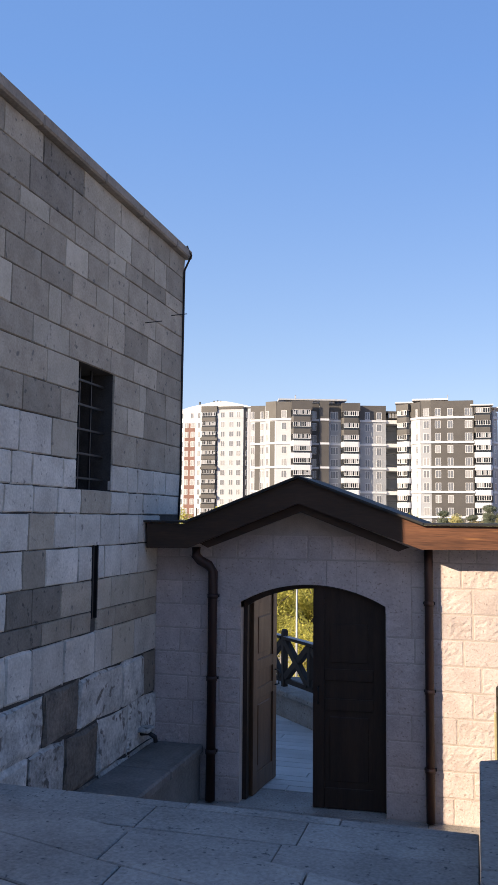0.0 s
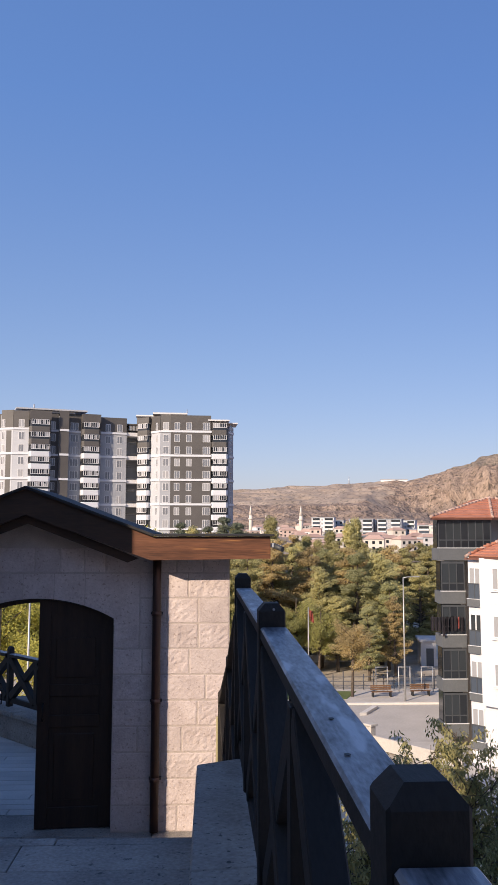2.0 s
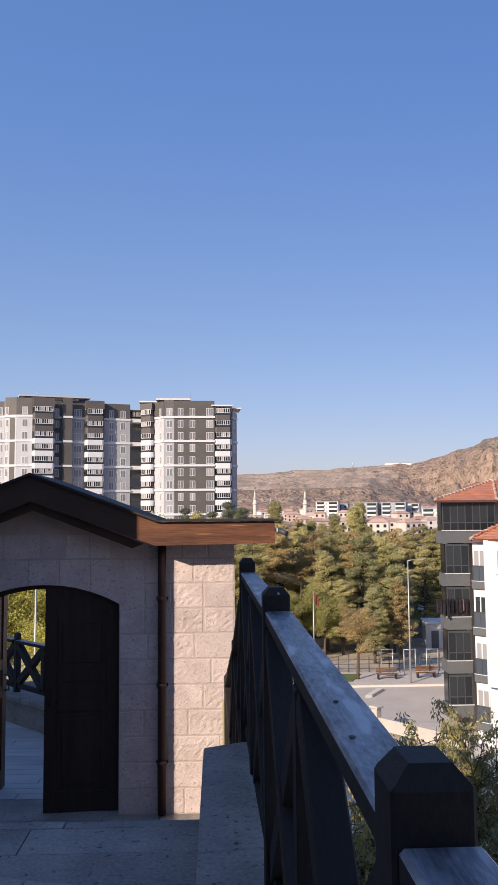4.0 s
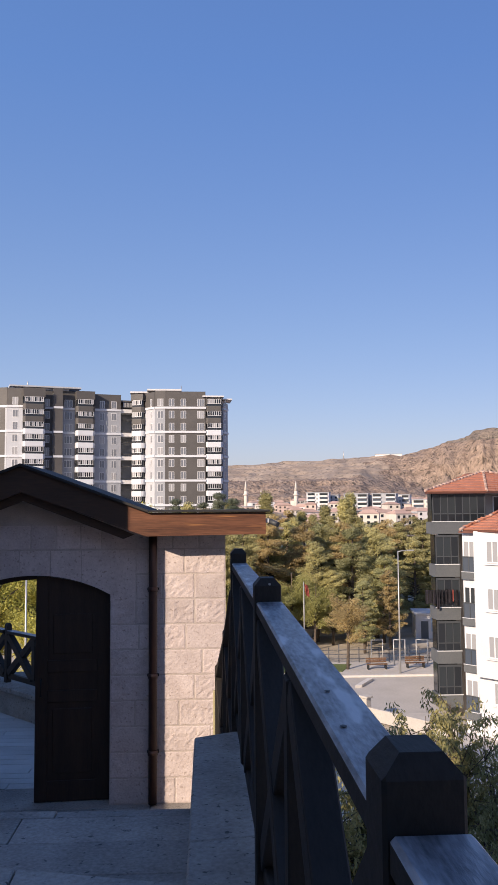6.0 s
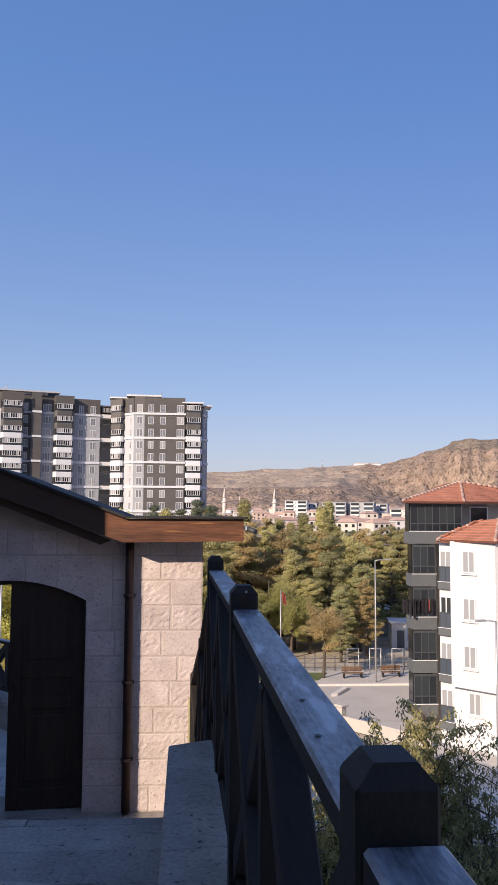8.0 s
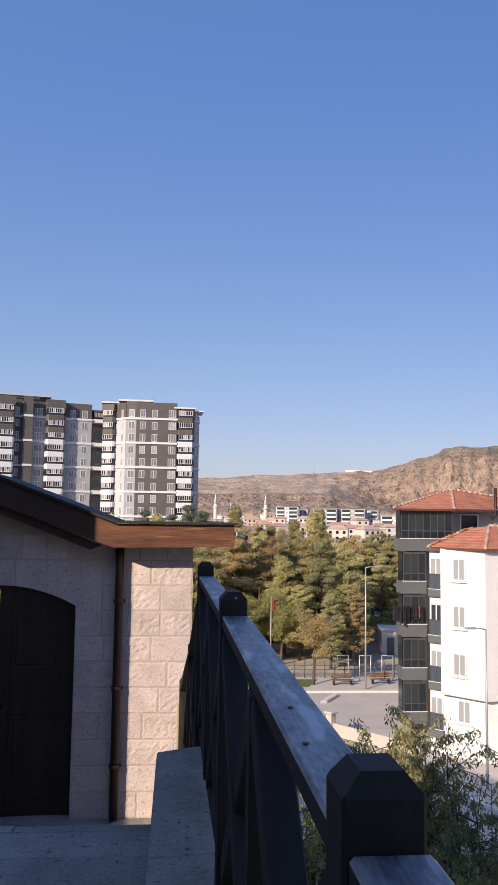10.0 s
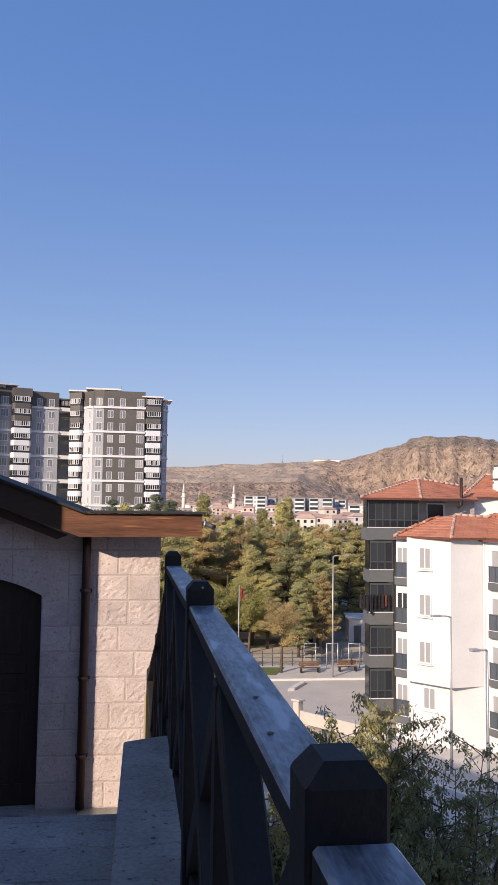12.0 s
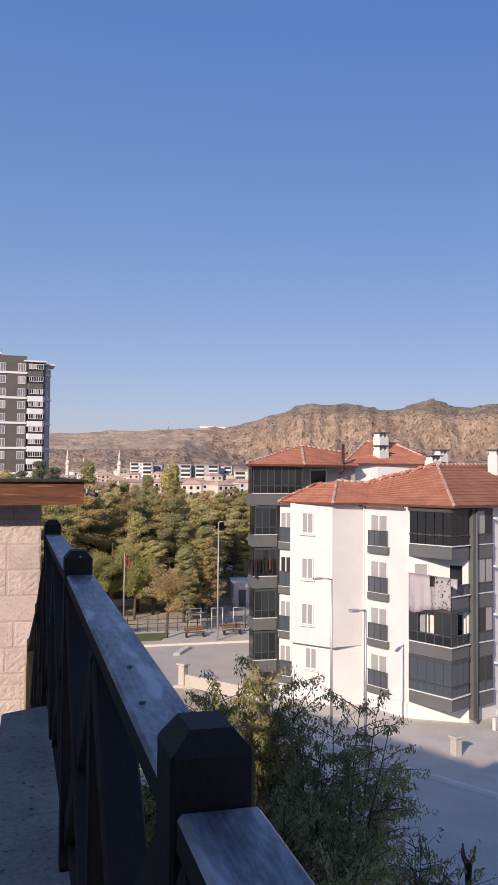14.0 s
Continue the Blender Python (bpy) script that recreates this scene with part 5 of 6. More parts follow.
for x, y, z, h in ((28.0, 63.0, 5.1, 1.45), (27.2, 61.2, 4.55, 0.85), (29.6, 57.0, 3.7, 0.85), (32.3, 52.6, 3.4, 1.5), (34.5, 65.0, 4.4, 0.9)):
    ch = thing("chimney", "white rendered chimney with a dark metal cap", "chimney", (x, y, z), 20, "chimneys of the flats")
    part("shaft", boxes(((-0.5, -0.4, -0.7), (0.5, 0.4, h - 0.42)), bevel=0.02), M_WHITE, ch)
    for sx_ in (-0.4, 0.0, 0.4):
        part("cap_leg", boxes(((sx_ - 0.05, -0.3, h - 0.42), (sx_ + 0.05, 0.3, h - 0.10))), M_FRAME, ch)
    part("cap", boxes(((-0.62, -0.52, h - 0.10), (0.62, 0.52, h)), bevel=0.03), M_GREYR, ch)
flue = tagged(part("flue_pipe", tube(bmesh.new(), [(22.7, 58.6, 3.1), (22.9, 58.4, 3.3), (22.9, 58.4, 5.3)], 0.12, 8), M_PIPE), "rust brown flue pipe above the eave", "flue")

# small fittings on the flats
for k in range(4):
    at, turn = on_face(E_, F_, 0.37, EAVE - ST * (k + 1) + 2.2, 0.02)
    lamp = part("wall_lamp", boxes(((-0.10, -0.42, -0.05), (0.10, 0.0, 0.07)), bevel=0.02), M_FRAME, front, "white wall lamp")
    lamp.matrix_basis = pose(*at, 0, 0, turn)
for p_, q_, n_ in ((A, B, 3),):
    panel("eave_gutter", front, p_, q_, 0.0, 1.0, EAVE - 0.14, EAVE - 0.02, 0.42, 0.12, M_EAVE)
panel("eave_gutter", front, C, D_, 0.0, 1.0, EAVE - 0.14, EAVE - 0.02, 0.42, 0.12, M_EAVE)
yard = thing("yard_railing", "low grey metal railing by the flats", "railing", (26.7, 43.6, SZ + 0.14), 14)
for k in range(6):
    part("post", tube(bmesh.new(), [(k * 0.55, 0, 0), (k * 0.55, 0, 1.5)], 0.03, 6), M_STEEL, yard)
for z in (0.5, 0.8, 1.1, 1.45):
    part("rail", tube(bmesh.new(), [(0, 0, z), (2.75, 0, z)], 0.025, 6), M_STEEL, yard)
part("wall", boxes(((-0.1, 0.05, -0.1), (2.9, 0.25, 0.7)), bevel=0.02), M_WHITE, yard)

# washing on the balconies
for n, (u, z, w, h, m_, lab) in enumerate(((0.30, -2.98, 1.75, 2.35, M_LILAC, "pale lilac sheet hung over a balcony rail"), (0.80, -3.02, 1.45, 1.95, M_PATTERN, "white sheet with a dark line pattern hung to dry"), (0.60, -3.05, 0.42, 0.62, M_DARKCLOTH, "small dark cloth hung out to dry"), (1.08, -3.05, 0.5, 0.55, M_LILAC, "small pale cloth hung out to dry"))):
    bm = bmesh.new()
    cols = 13
    grid = [[bm.verts.new((w * (i / (cols - 1) - 0.5), 0.035 * math.sin(i * 1.3 + n) * (0.3 + j / 4) + 0.02 * math.sin(i * 3.1), -(h + 0.08 * math.sin(i * 0.5 + n) - 0.22 * (i / cols) * (n == 0)) * j / 6)) for i in range(cols)] for j in range(7)]
    for j in range(6):
        for i in range(cols - 1):
            bm.faces.new((grid[j][i], grid[j + 1][i], grid[j + 1][i + 1], grid[j][i + 1]))
    for f in bm.faces:
        f.smooth = True
    bmesh.ops.solidify(bm, geom=bm.faces[:], thickness=0.012)
    s_ = tagged(part("washing", bm, m_), lab, "laundry", "washing on the balconies")
    at, turn = on_face(BA, BT, u, z, 0.12 + 0.03 * (n % 3))
    s_.matrix_basis = pose(*at, 0, 0, turn)
rnd = random.Random(29)
for i in range(9):
    m_ = M_RED if i == 7 else M_DARKCLOTH
    w, h = (0.05, 0.8) if i == 7 else (rnd.uniform(0.09, 0.14), rnd.uniform(0.75, 1.35))
    bm = bmesh.new()
    grid = [[bm.verts.new((w * (u - 1.5) / 1.5 * (1 - 0.12 * j / 4), 0.03 * math.sin(u * 2.0 + i), -h * j / 4)) for u in range(4)] for j in range(5)]
    for j in range(4):
        for u in range(3):
            bm.faces.new((grid[j][u], grid[j + 1][u], grid[j + 1][u + 1], grid[j][u + 1]))
    bmesh.ops.solidify(bm, geom=bm.faces[:], thickness=0.015)
    c = tagged(part("washing", bm, m_), "red garment drying on a balcony line" if i == 7 else "dark clothes drying on a balcony line", "laundry", "washing on the balconies")
    c.location = (15.0 + 0.26 * i, 57.0 - 0.04 * (i % 2), -3.02 - 0.02 * (i % 3))


# ---- street furniture ----
def street_lamp(x, y, top, arm, turn, label):
    l_ = thing("street_lamp", label, "street lamp", (x, y, SZ), turn, "street lamps")
    part("pole", tube(bmesh.new(), [(0, 0, 0), (0, 0, top * 0.5), (0, 0, top)], [0.09, 0.065, 0.045], 10), M_STEEL, l_)
    part("arm", tube(bmesh.new(), [(0, 0, top - 0.05), (arm * 0.4, 0, top + 0.02), (arm, 0, top + 0.05)], 0.04, 8), M_STEEL, l_)
    part("head", boxes(((arm - 0.05, -0.13, top), (arm + 0.55, 0.13, top + 0.11)), bevel=0.03), M_STEEL, l_)
    part("base_plate", boxes(((-0.2, -0.2, 0), (0.2, 0.2, 0.05)), bevel=0.01), M_STEEL, l_)


street_lamp(16.75, 73.2, 10.75, 0.9, 0, "tall galvanised street lamp on the pavement")
street_lamp(17.4, 46.1, 8.85, 0.7, 190, "galvanised street lamp in front of the flats")
street_lamp(17.9, 42.2, 7.6, 0.6, 200, "shorter galvanised street lamp in front of the flats")
street_lamp(-10.5, 49.0, 12.0, 0.7, 180, "tall pale street lamp below the path")

for x, y, w in ((18.7, 75.6, 1.8), (21.8, 75.9, 1.8), (15.1, 75.2, 1.9)):
    b_ = thing("bench", "brown slatted park bench on the pavement", "bench", (x, y, SZ + 0.14), 4, "benches by the park")
    for k in range(3):
        part("slat", boxes(((-w / 2, -0.25 + 0.17 * k, 0.42), (w / 2, -0.12 + 0.17 * k, 0.46))), M_DOORWOOD, b_)
        part("back_slat", boxes(((-w / 2, 0.26, 0.55 + 0.15 * k), (w / 2, 0.30, 0.66 + 0.15 * k))), M_DOORWOOD, b_)
    for x_ in (-w / 2 + 0.15, w / 2 - 0.15):
        part("leg", boxes(((x_ - 0.04, -0.25, 0), (x_ + 0.04, 0.30, 0.42))), M_BLACK, b_)
rail = thing("park_railing", "grey steel railing along the park edge", "railing", (0, 0, SZ + 0.14))
for k in range(24):
    x = 6.5 + 0.95 * k
    part("post", tube(bmesh.new(), [(x, 78.6, -0.04), (x, 78.6, 1.4 + 0.3 * ((k * 5) % 3 == 0))], 0.045, 6), M_DARKRAIL, rail)
for z in (0.35, 0.75, 1.15):
    part("rail", tube(bmesh.new(), [(6.5, 78.6, z), (28.4, 78.6, z)], 0.035, 6), M_DARKRAIL, rail)
frame_ = thing("exercise_frame", "row of grey steel exercise bars in the park", "exercise bars", (15.0, 77.2, SZ + 0.14))
for k in range(9):
    part("bar_post", tube(bmesh.new(), [(k * 1.05, 0, -0.02), (k * 1.05, 0, 2.3)], 0.05, 6), M_STEEL, frame_)
    if k < 8 and k % 2 == 0:
        part("cross_bar", tube(bmesh.new(), [(k * 1.05, 0, 2.25), (k * 1.05 + 1.05, 0, 2.25)], 0.035, 6), M_STEEL, frame_)
kiosk = thing("kiosk", "small white kiosk with a pale blue side and flat roof", "kiosk", (25.7, 93.5, SZ), -8)
part("body", boxes(((-2.6, -1.8, -0.1), (2.6, 1.8, 2.7)), bevel=0.03), M_WHITE, kiosk)
part("side_panel", boxes(((-0.9, -1.87, 0.9), (2.5, -1.805, 2.5))), M_BLUECLOTH, kiosk, "pale blue panel")
part("roof_slab", boxes(((-2.8, -2.0, 2.7), (2.8, 2.0, 2.95)), bevel=0.03), M_WHITE, kiosk)
part("door", boxes(((-2.0, -1.86, 0.0), (-1.2, -1.805, 2.0))), M_GREYR, kiosk)
flag = thing("flagpole", "white flagpole with a limp red flag", "flagpole", (9.2, 80.6, SZ + 0.1))
part("pole", tube(bmesh.new(), [(0, 0, 0), (0, 0, 7.4)], [0.07, 0.04], 8), M_STEEL, flag)
bm = bmesh.new()
g = [[bm.verts.new((0.05 + 0.09 * i + 0.03 * j, 0.08 * math.sin(i * 2.0 + j), 7.2 - 0.22 * j - 0.05 * i)) for i in range(5)] for j in range(6)]
for j in range(5):
    for i in range(4):
        bm.faces.new((g[j][i], g[j + 1][i], g[j + 1][i + 1], g[j][i + 1]))
bmesh.ops.solidify(bm, geom=bm.faces[:], thickness=0.02)
part("flag", bm, M_RED, flag)
kerb_tip = sheet("kerb", [(11.9, 68.3), (12.5, 68.5), (13.9, 71.0), (13.5, 71.2)], -12.3, SZ + 0.22, M_KERB, "pale kerb at the tip of a traffic island", "kerb")
grass = sheet("grass_patch", [(5, 74.2), (11.8, 74.2), (13.2, 77.6), (5, 78)], SZ + 0.1, SZ + 0.18, M_GRASS, "small patch of thin green grass", "grass")
island = sheet("pavement", [(10.2, 58.2), (13.3, 57.2), (15.8, 50), (17.6, 50), (17.2, 55.5), (15.6, 59.2), (11, 59.6)], -12.3, SZ + 0.15, M_PAVE, "pale paved corner with low walls", "pavement")
gate_post = thing("boundary_wall", "low pale boundary wall with a capped pillar", "wall", (10.9, 58.3, SZ + 0.15), -52)
part("pillar", boxes(((-0.25, -0.25, -0.1), (0.25, 0.25, 1.35)), bevel=0.02), M_PAVE, gate_post)
part("cap", boxes(((-0.36, -0.36, 1.35), (0.36, 0.36, 1.5)), bevel=0.03), M_PAVE, gate_post)
part("wall", boxes(((0.25, -0.12, -0.1), (7.5, 0.12, 0.75)), bevel=0.02), M_PAVE, gate_post)
bollard = thing("boundary_wall", "pale pillar at the pavement edge", "wall", (22.25, 40.3, SZ + 0.14), 15)
part("pillar", boxes(((-0.22, -0.22, -0.05), (0.22, 0.22, 0.9)), bevel=0.02), M_PAVE, bollard)
part("cap", boxes(((-0.3, -0.3, 0.9), (0.3, 0.3, 1.02)), bevel=0.03), M_PAVE, bollard)
park_wall = tagged(part("park_wall", boxes(((-10, 95, SZ - 0.2), (21.5, 95.3, SZ + 0.9)), bevel=0.02), M_CREAM), "low pale wall behind the park trees", "wall", kind="structure")


# ---- trees ----
def leaf_cloud(bm, centre, radius, count, size, rnd, flat=0.7, narrow=0.6, droop=0.0):
    """Small leaves, each a bent diamond, scattered in a lumpy ball."""
    for _ in range(count):
        d = Vector((rnd.gauss(0, 1), rnd.gauss(0, 1), rnd.gauss(0, 1))).normalized() * radius * rnd.uniform(0.35, 1.0) ** 0.6
        c = Vector(centre) + Vector((d.x, d.y, d.z * flat))
        nrm = (d.normalized() + Vector((rnd.gauss(0, 0.45), rnd.gauss(0, 0.45), rnd.gauss(0, 0.45) + 0.35))).normalized()
        ax = nrm.cross(Vector((rnd.gauss(0, 1), rnd.gauss(0, 1), rnd.gauss(0, 1)))).normalized()
        sd = nrm.cross(ax)
        s = size * rnd.uniform(0.6, 1.3)
        bend = ax.cross(sd) * s * 0.12
        v = [bm.verts.new(c - ax * s * 0.5), bm.verts.new(c + sd * s * narrow * 0.5 + bend), bm.verts.new(c + ax * s * 0.5), bm.verts.new(c - sd * s * narrow * 0.5 + bend)]
        bm.faces.new(v)


def tree(name, label, h, spread, material, seed, form, leaf, group):
    """A tapered trunk with limbs, and a crown of leaf clumps round the limb ends."""
    rnd = random.Random(seed)
    t = thing(name, label, "tree", (0, 0, 0), group=group)
    wood, crown = bmesh.new(), bmesh.new()
    lean = (rnd.uniform(-0.03, 0.03) * h, rnd.uniform(-0.03, 0.03) * h)
    n = 8
    stem = [(lean[0] * i / n, lean[1] * i / n, h * 0.97 * i / n) for i in range(n + 1)]
    tube(wood, stem, [h * 0.020 * (1 - 0.88 * i / n) + 0.02 for i in range(n + 1)], 8)
    limbs = 64 if form != "round" else 32
    for k in range(limbs):
        f = rnd.uniform(0.16, 0.97) if form == "pine" else (rnd.uniform(0.06, 0.98) if form == "spruce" else rnd.uniform(0.30, 0.80))
        base = Vector((lean[0] * f, lean[1] * f, h * 0.97 * f))
        a = rnd.uniform(0, 2 * math.pi)
        if form == "spruce":
            reach, rise = spread * (1.02 - f) * rnd.uniform(0.75, 1.1), -0.12
        elif form == "pine":
            reach, rise = spread * rnd.uniform(0.55, 1.1) * (0.8 + 0.6 * f if f < 0.34 else 1.06 * (1.03 - f) ** 0.62 / 0.80), 0.12
        else:
            reach, rise = spread * rnd.uniform(0.4, 1.0), 0.75
        tip = base + Vector((math.cos(a) * reach, math.sin(a) * reach, reach * rise + rnd.uniform(-0.2, 0.3)))
        mid = base.lerp(tip, 0.5) + Vector((0, 0, 0.08 * reach))
        tube(wood, [base, mid, tip], [h * 0.006 + 0.01, h * 0.004 + 0.008, 0.012], 5)
        for u, rad in (((0.5, 0.26), (0.8, 0.27), (1.0, 0.22)) if form != "round" else ((0.45, 0.30), (0.75, 0.34), (1.0, 0.30))):
            c = base.lerp(tip, u) + Vector((rnd.uniform(-0.2, 0.2), rnd.uniform(-0.2, 0.2), rnd.uniform(0, 0.25))) * spread * 0.3
            leaf_cloud(crown, c, spread * rad * rnd.uniform(0.7, 1.25), 120, leaf * 0.66, rnd, 0.5 if form != "round" else 0.7, 0.42)
    part("trunk", wood, M_BARK, t)
    part("crown", crown, material, t)
    return t


def plant(protos, x, y, z, s, rnd, turn=None):
    p = rnd.choice(protos)
    return copy_thing(p, pose(x, y, z, 0, 0, rnd.uniform(0, 360) if turn is None else turn) @ Matrix.Diagonal((s * rnd.uniform(0.9, 1.15), s * rnd.uniform(0.9, 1.15), s, 1)))


G1 = "trees of the park"
pines = [tree("pine_tree", "dark green pine with a ragged spreading crown", 13, 2.9, M_PINE, 3, "pine", 0.34, G1), tree("pine_tree", "dark green pine with a ragged spreading crown", 13, 2.5, M_PINE, 4, "pine", 0.34, G1),
         tree("pine_tree", "dark green pine with a ragged spreading crown", 13, 3.2, M_PINE, 5, "pine", 0.36, G1), tree("pine_tree", "olive green pine browning in patches", 13, 2.8, M_PINEDRY, 6, "pine", 0.34, G1), tree("pine_tree", "grey-green pine with a dense crown", 13, 2.6, M_PINEGREY, 7, "pine", 0.32, G1)]
spruce = tree("spruce_tree", "blue-green pointed spruce among the pines", 14, 2.6, M_SPRUCE, 8, "spruce", 0.30, G1)
fir = tree("pine_tree", "dark green narrow pointed conifer", 14, 2.5, M_PINE, 9, "spruce", 0.32, G1)
greens = [tree("broadleaf_tree", "olive green broadleaf tree at the park edge", 8.5, 2.5, M_PARKGREEN, 13, "round", 0.28, G1), tree("broadleaf_tree", "olive green broadleaf tree at the park edge", 8.0, 2.3, M_PARKGREEN, 14, "round", 0.26, G1)]
golds = [tree("broadleaf_tree", "yellow-green broadleaf tree in autumn", 8.5, 2.6, M_GOLD, 11, "round", 0.30, G1), tree("broadleaf_tree", "yellow-green broadleaf tree in autumn", 8.5, 2.3, M_GOLD, 12, "round", 0.28, G1)]
thin = tree("broadleaf_tree", "slim young tree with thin olive-brown foliage", 6.8, 1.8, M_PINEDRY, 15, "round", 0.20, G1)
PZ = SZ + 0.05
rnd = random.Random(21)
spots = []
for _ in range(1600):
    y = rnd.uniform(86, 128)
    az = rnd.uniform(-1.5, 17.2)
    x = y * math.tan(radians(az))
    if (19.5 < x < 28.5 and 88 < y < 99) or (y < 92 and az > 12.4):
        continue
    if all((x - a) ** 2 + (y - b) ** 2 > 3.35 ** 2 for a, b in spots):
        spots.append((x, y))
    if len(spots) >= 88:
        break
for x, y in spots:
    if y < 90 and rnd.random() < 0.35:
        continue
    s = 1.10 * rnd.uniform(0.78, 1.04) * (1.0 if y > 92 else 0.85) * (1.06 if y > 110 else 1.0)
    if math.degrees(math.atan2(x, y)) > 10.3:
        s *= 0.86
    plant(pines if y < 104 or rnd.random() < 0.55 else [fir], x, y, PZ, s, rnd)
for x, y, s in ((19.6, 112, 0.98), (4.5, 116, 1.0)):
    plant([spruce], x, y, PZ, s, rnd)
for x, y, s in ((6.6, 84.5, 0.95), (4.0, 87, 1.05), (8.7, 88, 1.0), (10.9, 86, 0.85), (15.6, 83.5, 0.92), (16.4, 87.5, 0.9), (13.2, 88.5, 1.0)):
    plant(greens if x < 12 else [pines[0], pines[4]], x, y, PZ, s * (0.62 if x > 12 else 1), rnd)
plant([thin], 12.5, 75.4, PZ, 1.0, rnd)
for x, y, s in ((-40.6, 118, 1.95), (-38.6, 121, 1.7), (-6.2, 119, 1.75)):
    plant(golds, x, y, PZ, s, rnd)
# below the gate path, and by the towers
for x, y, s in ((-15.5, 60, 1.35), (-12.2, 62, 1.3), (-17.8, 66, 1.45), (-9.2, 66, 1.3), (-13.8, 70, 1.5), (-20.5, 62, 1.2), (-10.6, 56, 1.0), (-6.0, 64, 1.25)):
    plant(golds, x, y, PZ, s, rnd)
for x, y, s in ((-35.6, 120, 1.1), (-31.5, 116, 1.22), (-4.8, 118, 1.2), (-5.9, 121, 1.1), (1.6, 118, 1.26), (-0.2, 120, 1.16), (3.0, 117, 1.2), (-28, 121, 1.0)):
    plant([spruce] if s > 1.15 else pines, x, y, PZ, s * 0.98, rnd)
hidden = (pines + [spruce, fir] + golds + greens + [thin])
for i, p in enumerate(hidden):
    p.matrix_basis = pose(-70 + 6 * i, 108, PZ, 0, 0, 40 * i)


# ---- shrubs on the slope ----
def shrub(label, x, y, base, top, wide, material, seed, leaves, leaf_len, bare):
    """Several bowed stems with side twigs, hung with narrow leaves."""
    rnd = random.Random(seed)
    s = thing("shrub", label, "shrub", (x, y, base), group="shrubs on the slope")
    stems, crown = bmesh.new(), bmesh.new()
    H = top - base
    for k in range(20):
        a, r = rnd.uniform(0, 2 * math.pi), wide * rnd.uniform(0.15, 0.9)
        hh = H * rnd.uniform(0.72, 1.0) * (1 - 0.12 * r / wide)
        pts = [Vector((math.cos(a) * r * f ** 1.6 + rnd.uniform(-0.04, 0.04), math.sin(a) * r * f ** 1.6, hh * f)) for f in (0, 0.3, 0.55, 0.78, 1.0)]
        tube(stems, pts, [0.045, 0.034, 0.022, 0.012, 0.004], 6)
        for j in range(32):
            f = rnd.uniform(0.38, 1.0)
            i = min(int(f * 4), 3)
            p = pts[i].lerp(pts[i + 1], f * 4 - i if f < 1 else 1.0)
            d = Vector((rnd.gauss(0, 1), rnd.gauss(0, 1), rnd.uniform(0.1, 0.9))).normalized() * rnd.uniform(0.25, 0.7)
            q = p + d
            tube(stems, [p, p + d * 0.5 + Vector((0, 0, 0.03)), q], [0.007, 0.005, 0.002], 4)
            for _ in range(0 if rnd.random() < bare else leaves):
                c = p.lerp(q, rnd.uniform(0.25, 1.08)) + Vector((rnd.gauss(0, 0.035), rnd.gauss(0, 0.035), rnd.gauss(0, 0.03)))
                ax = Vector((rnd.gauss(0, 0.5), rnd.gauss(0, 0.5), -rnd.uniform(0.3, 1.2))).normalized()
                sd = ax.cross(Vector((rnd.gauss(0, 1), rnd.gauss(0, 1), 0.2))).normalized()
                ln = leaf_len * rnd.uniform(0.6, 1.25)
                w = ln * 0.17
                v = [crown.verts.new(c), crown.verts.new(c + ax * ln * 0.45 + sd * w), crown.verts.new(c + ax * ln), crown.verts.new(c + ax * ln * 0.45 - sd * w)]
                crown.faces.new(v)
    part("branchwork", stems, M_BARK, s)
    part("foliage", crown, material, s)
    return s


def gz(x, y):
    return ground_z(x, y) - 0.05


shrub("tall yellow-green shrub with narrow leaves on the slope", 2.95, 11.0, gz(2.95, 11.0), 0.45, 0.90, M_WILLOWY, 31, 64, 0.072, 0.0)
shrub("dark olive willow-like shrub on the slope", 3.85, 10.1, gz(3.85, 10.1), 0.32, 1.20, M_WILLOW, 32, 50, 0.066, 0.08)
shrub("dark olive willow-like shrub on the slope", 3.15, 9.3, gz(3.15, 9.3), -0.60, 1.1, M_WILLOW, 33, 46, 0.068, 0.08)
shrub("low dark olive shrub on the slope", 5.0, 10.3, gz(5.0, 10.3), -2.0, 1.1, M_WILLOW, 34, 18, 0.08, 0.2)
shrub("yellow-green shrub with narrow leaves close under the fence", 1.50, 8.1, gz(1.50, 8.1), 0.30, 0.80, M_WILLOWY, 35, 50, 0.075, 0.02)
shrub("low dark olive shrub on the slope", 2.3, 6.9, gz(2.3, 6.9), -0.55, 0.9, M_WILLOW, 36, 22, 0.08, 0.12)
stump = thing("tree_stump", "lopped dark trunk with short cut branches", "stump", (6.05, 10.6, gz(6.05, 10.6)))
sh = -2.55 - gz(6.05, 10.6)
part("trunk", tube(bmesh.new(), [(0, 0, 0), (0.03, 0, sh * 0.5), (0, 0, sh)], [0.09, 0.07, 0.06], 8), M_BARK, stump)
for k in range(4):
    part("cut_branch", tube(bmesh.new(), [(0, 0, sh - 0.08), (0.09 * math.cos(k * 1.7), 0.09 * math.sin(k * 1.7), sh + 0.05), (0.12 * math.cos(k * 1.7), 0.12 * math.sin(k * 1.7), sh + 0.20)], [0.03, 0.022, 0.012], 6), M_BARK, stump)


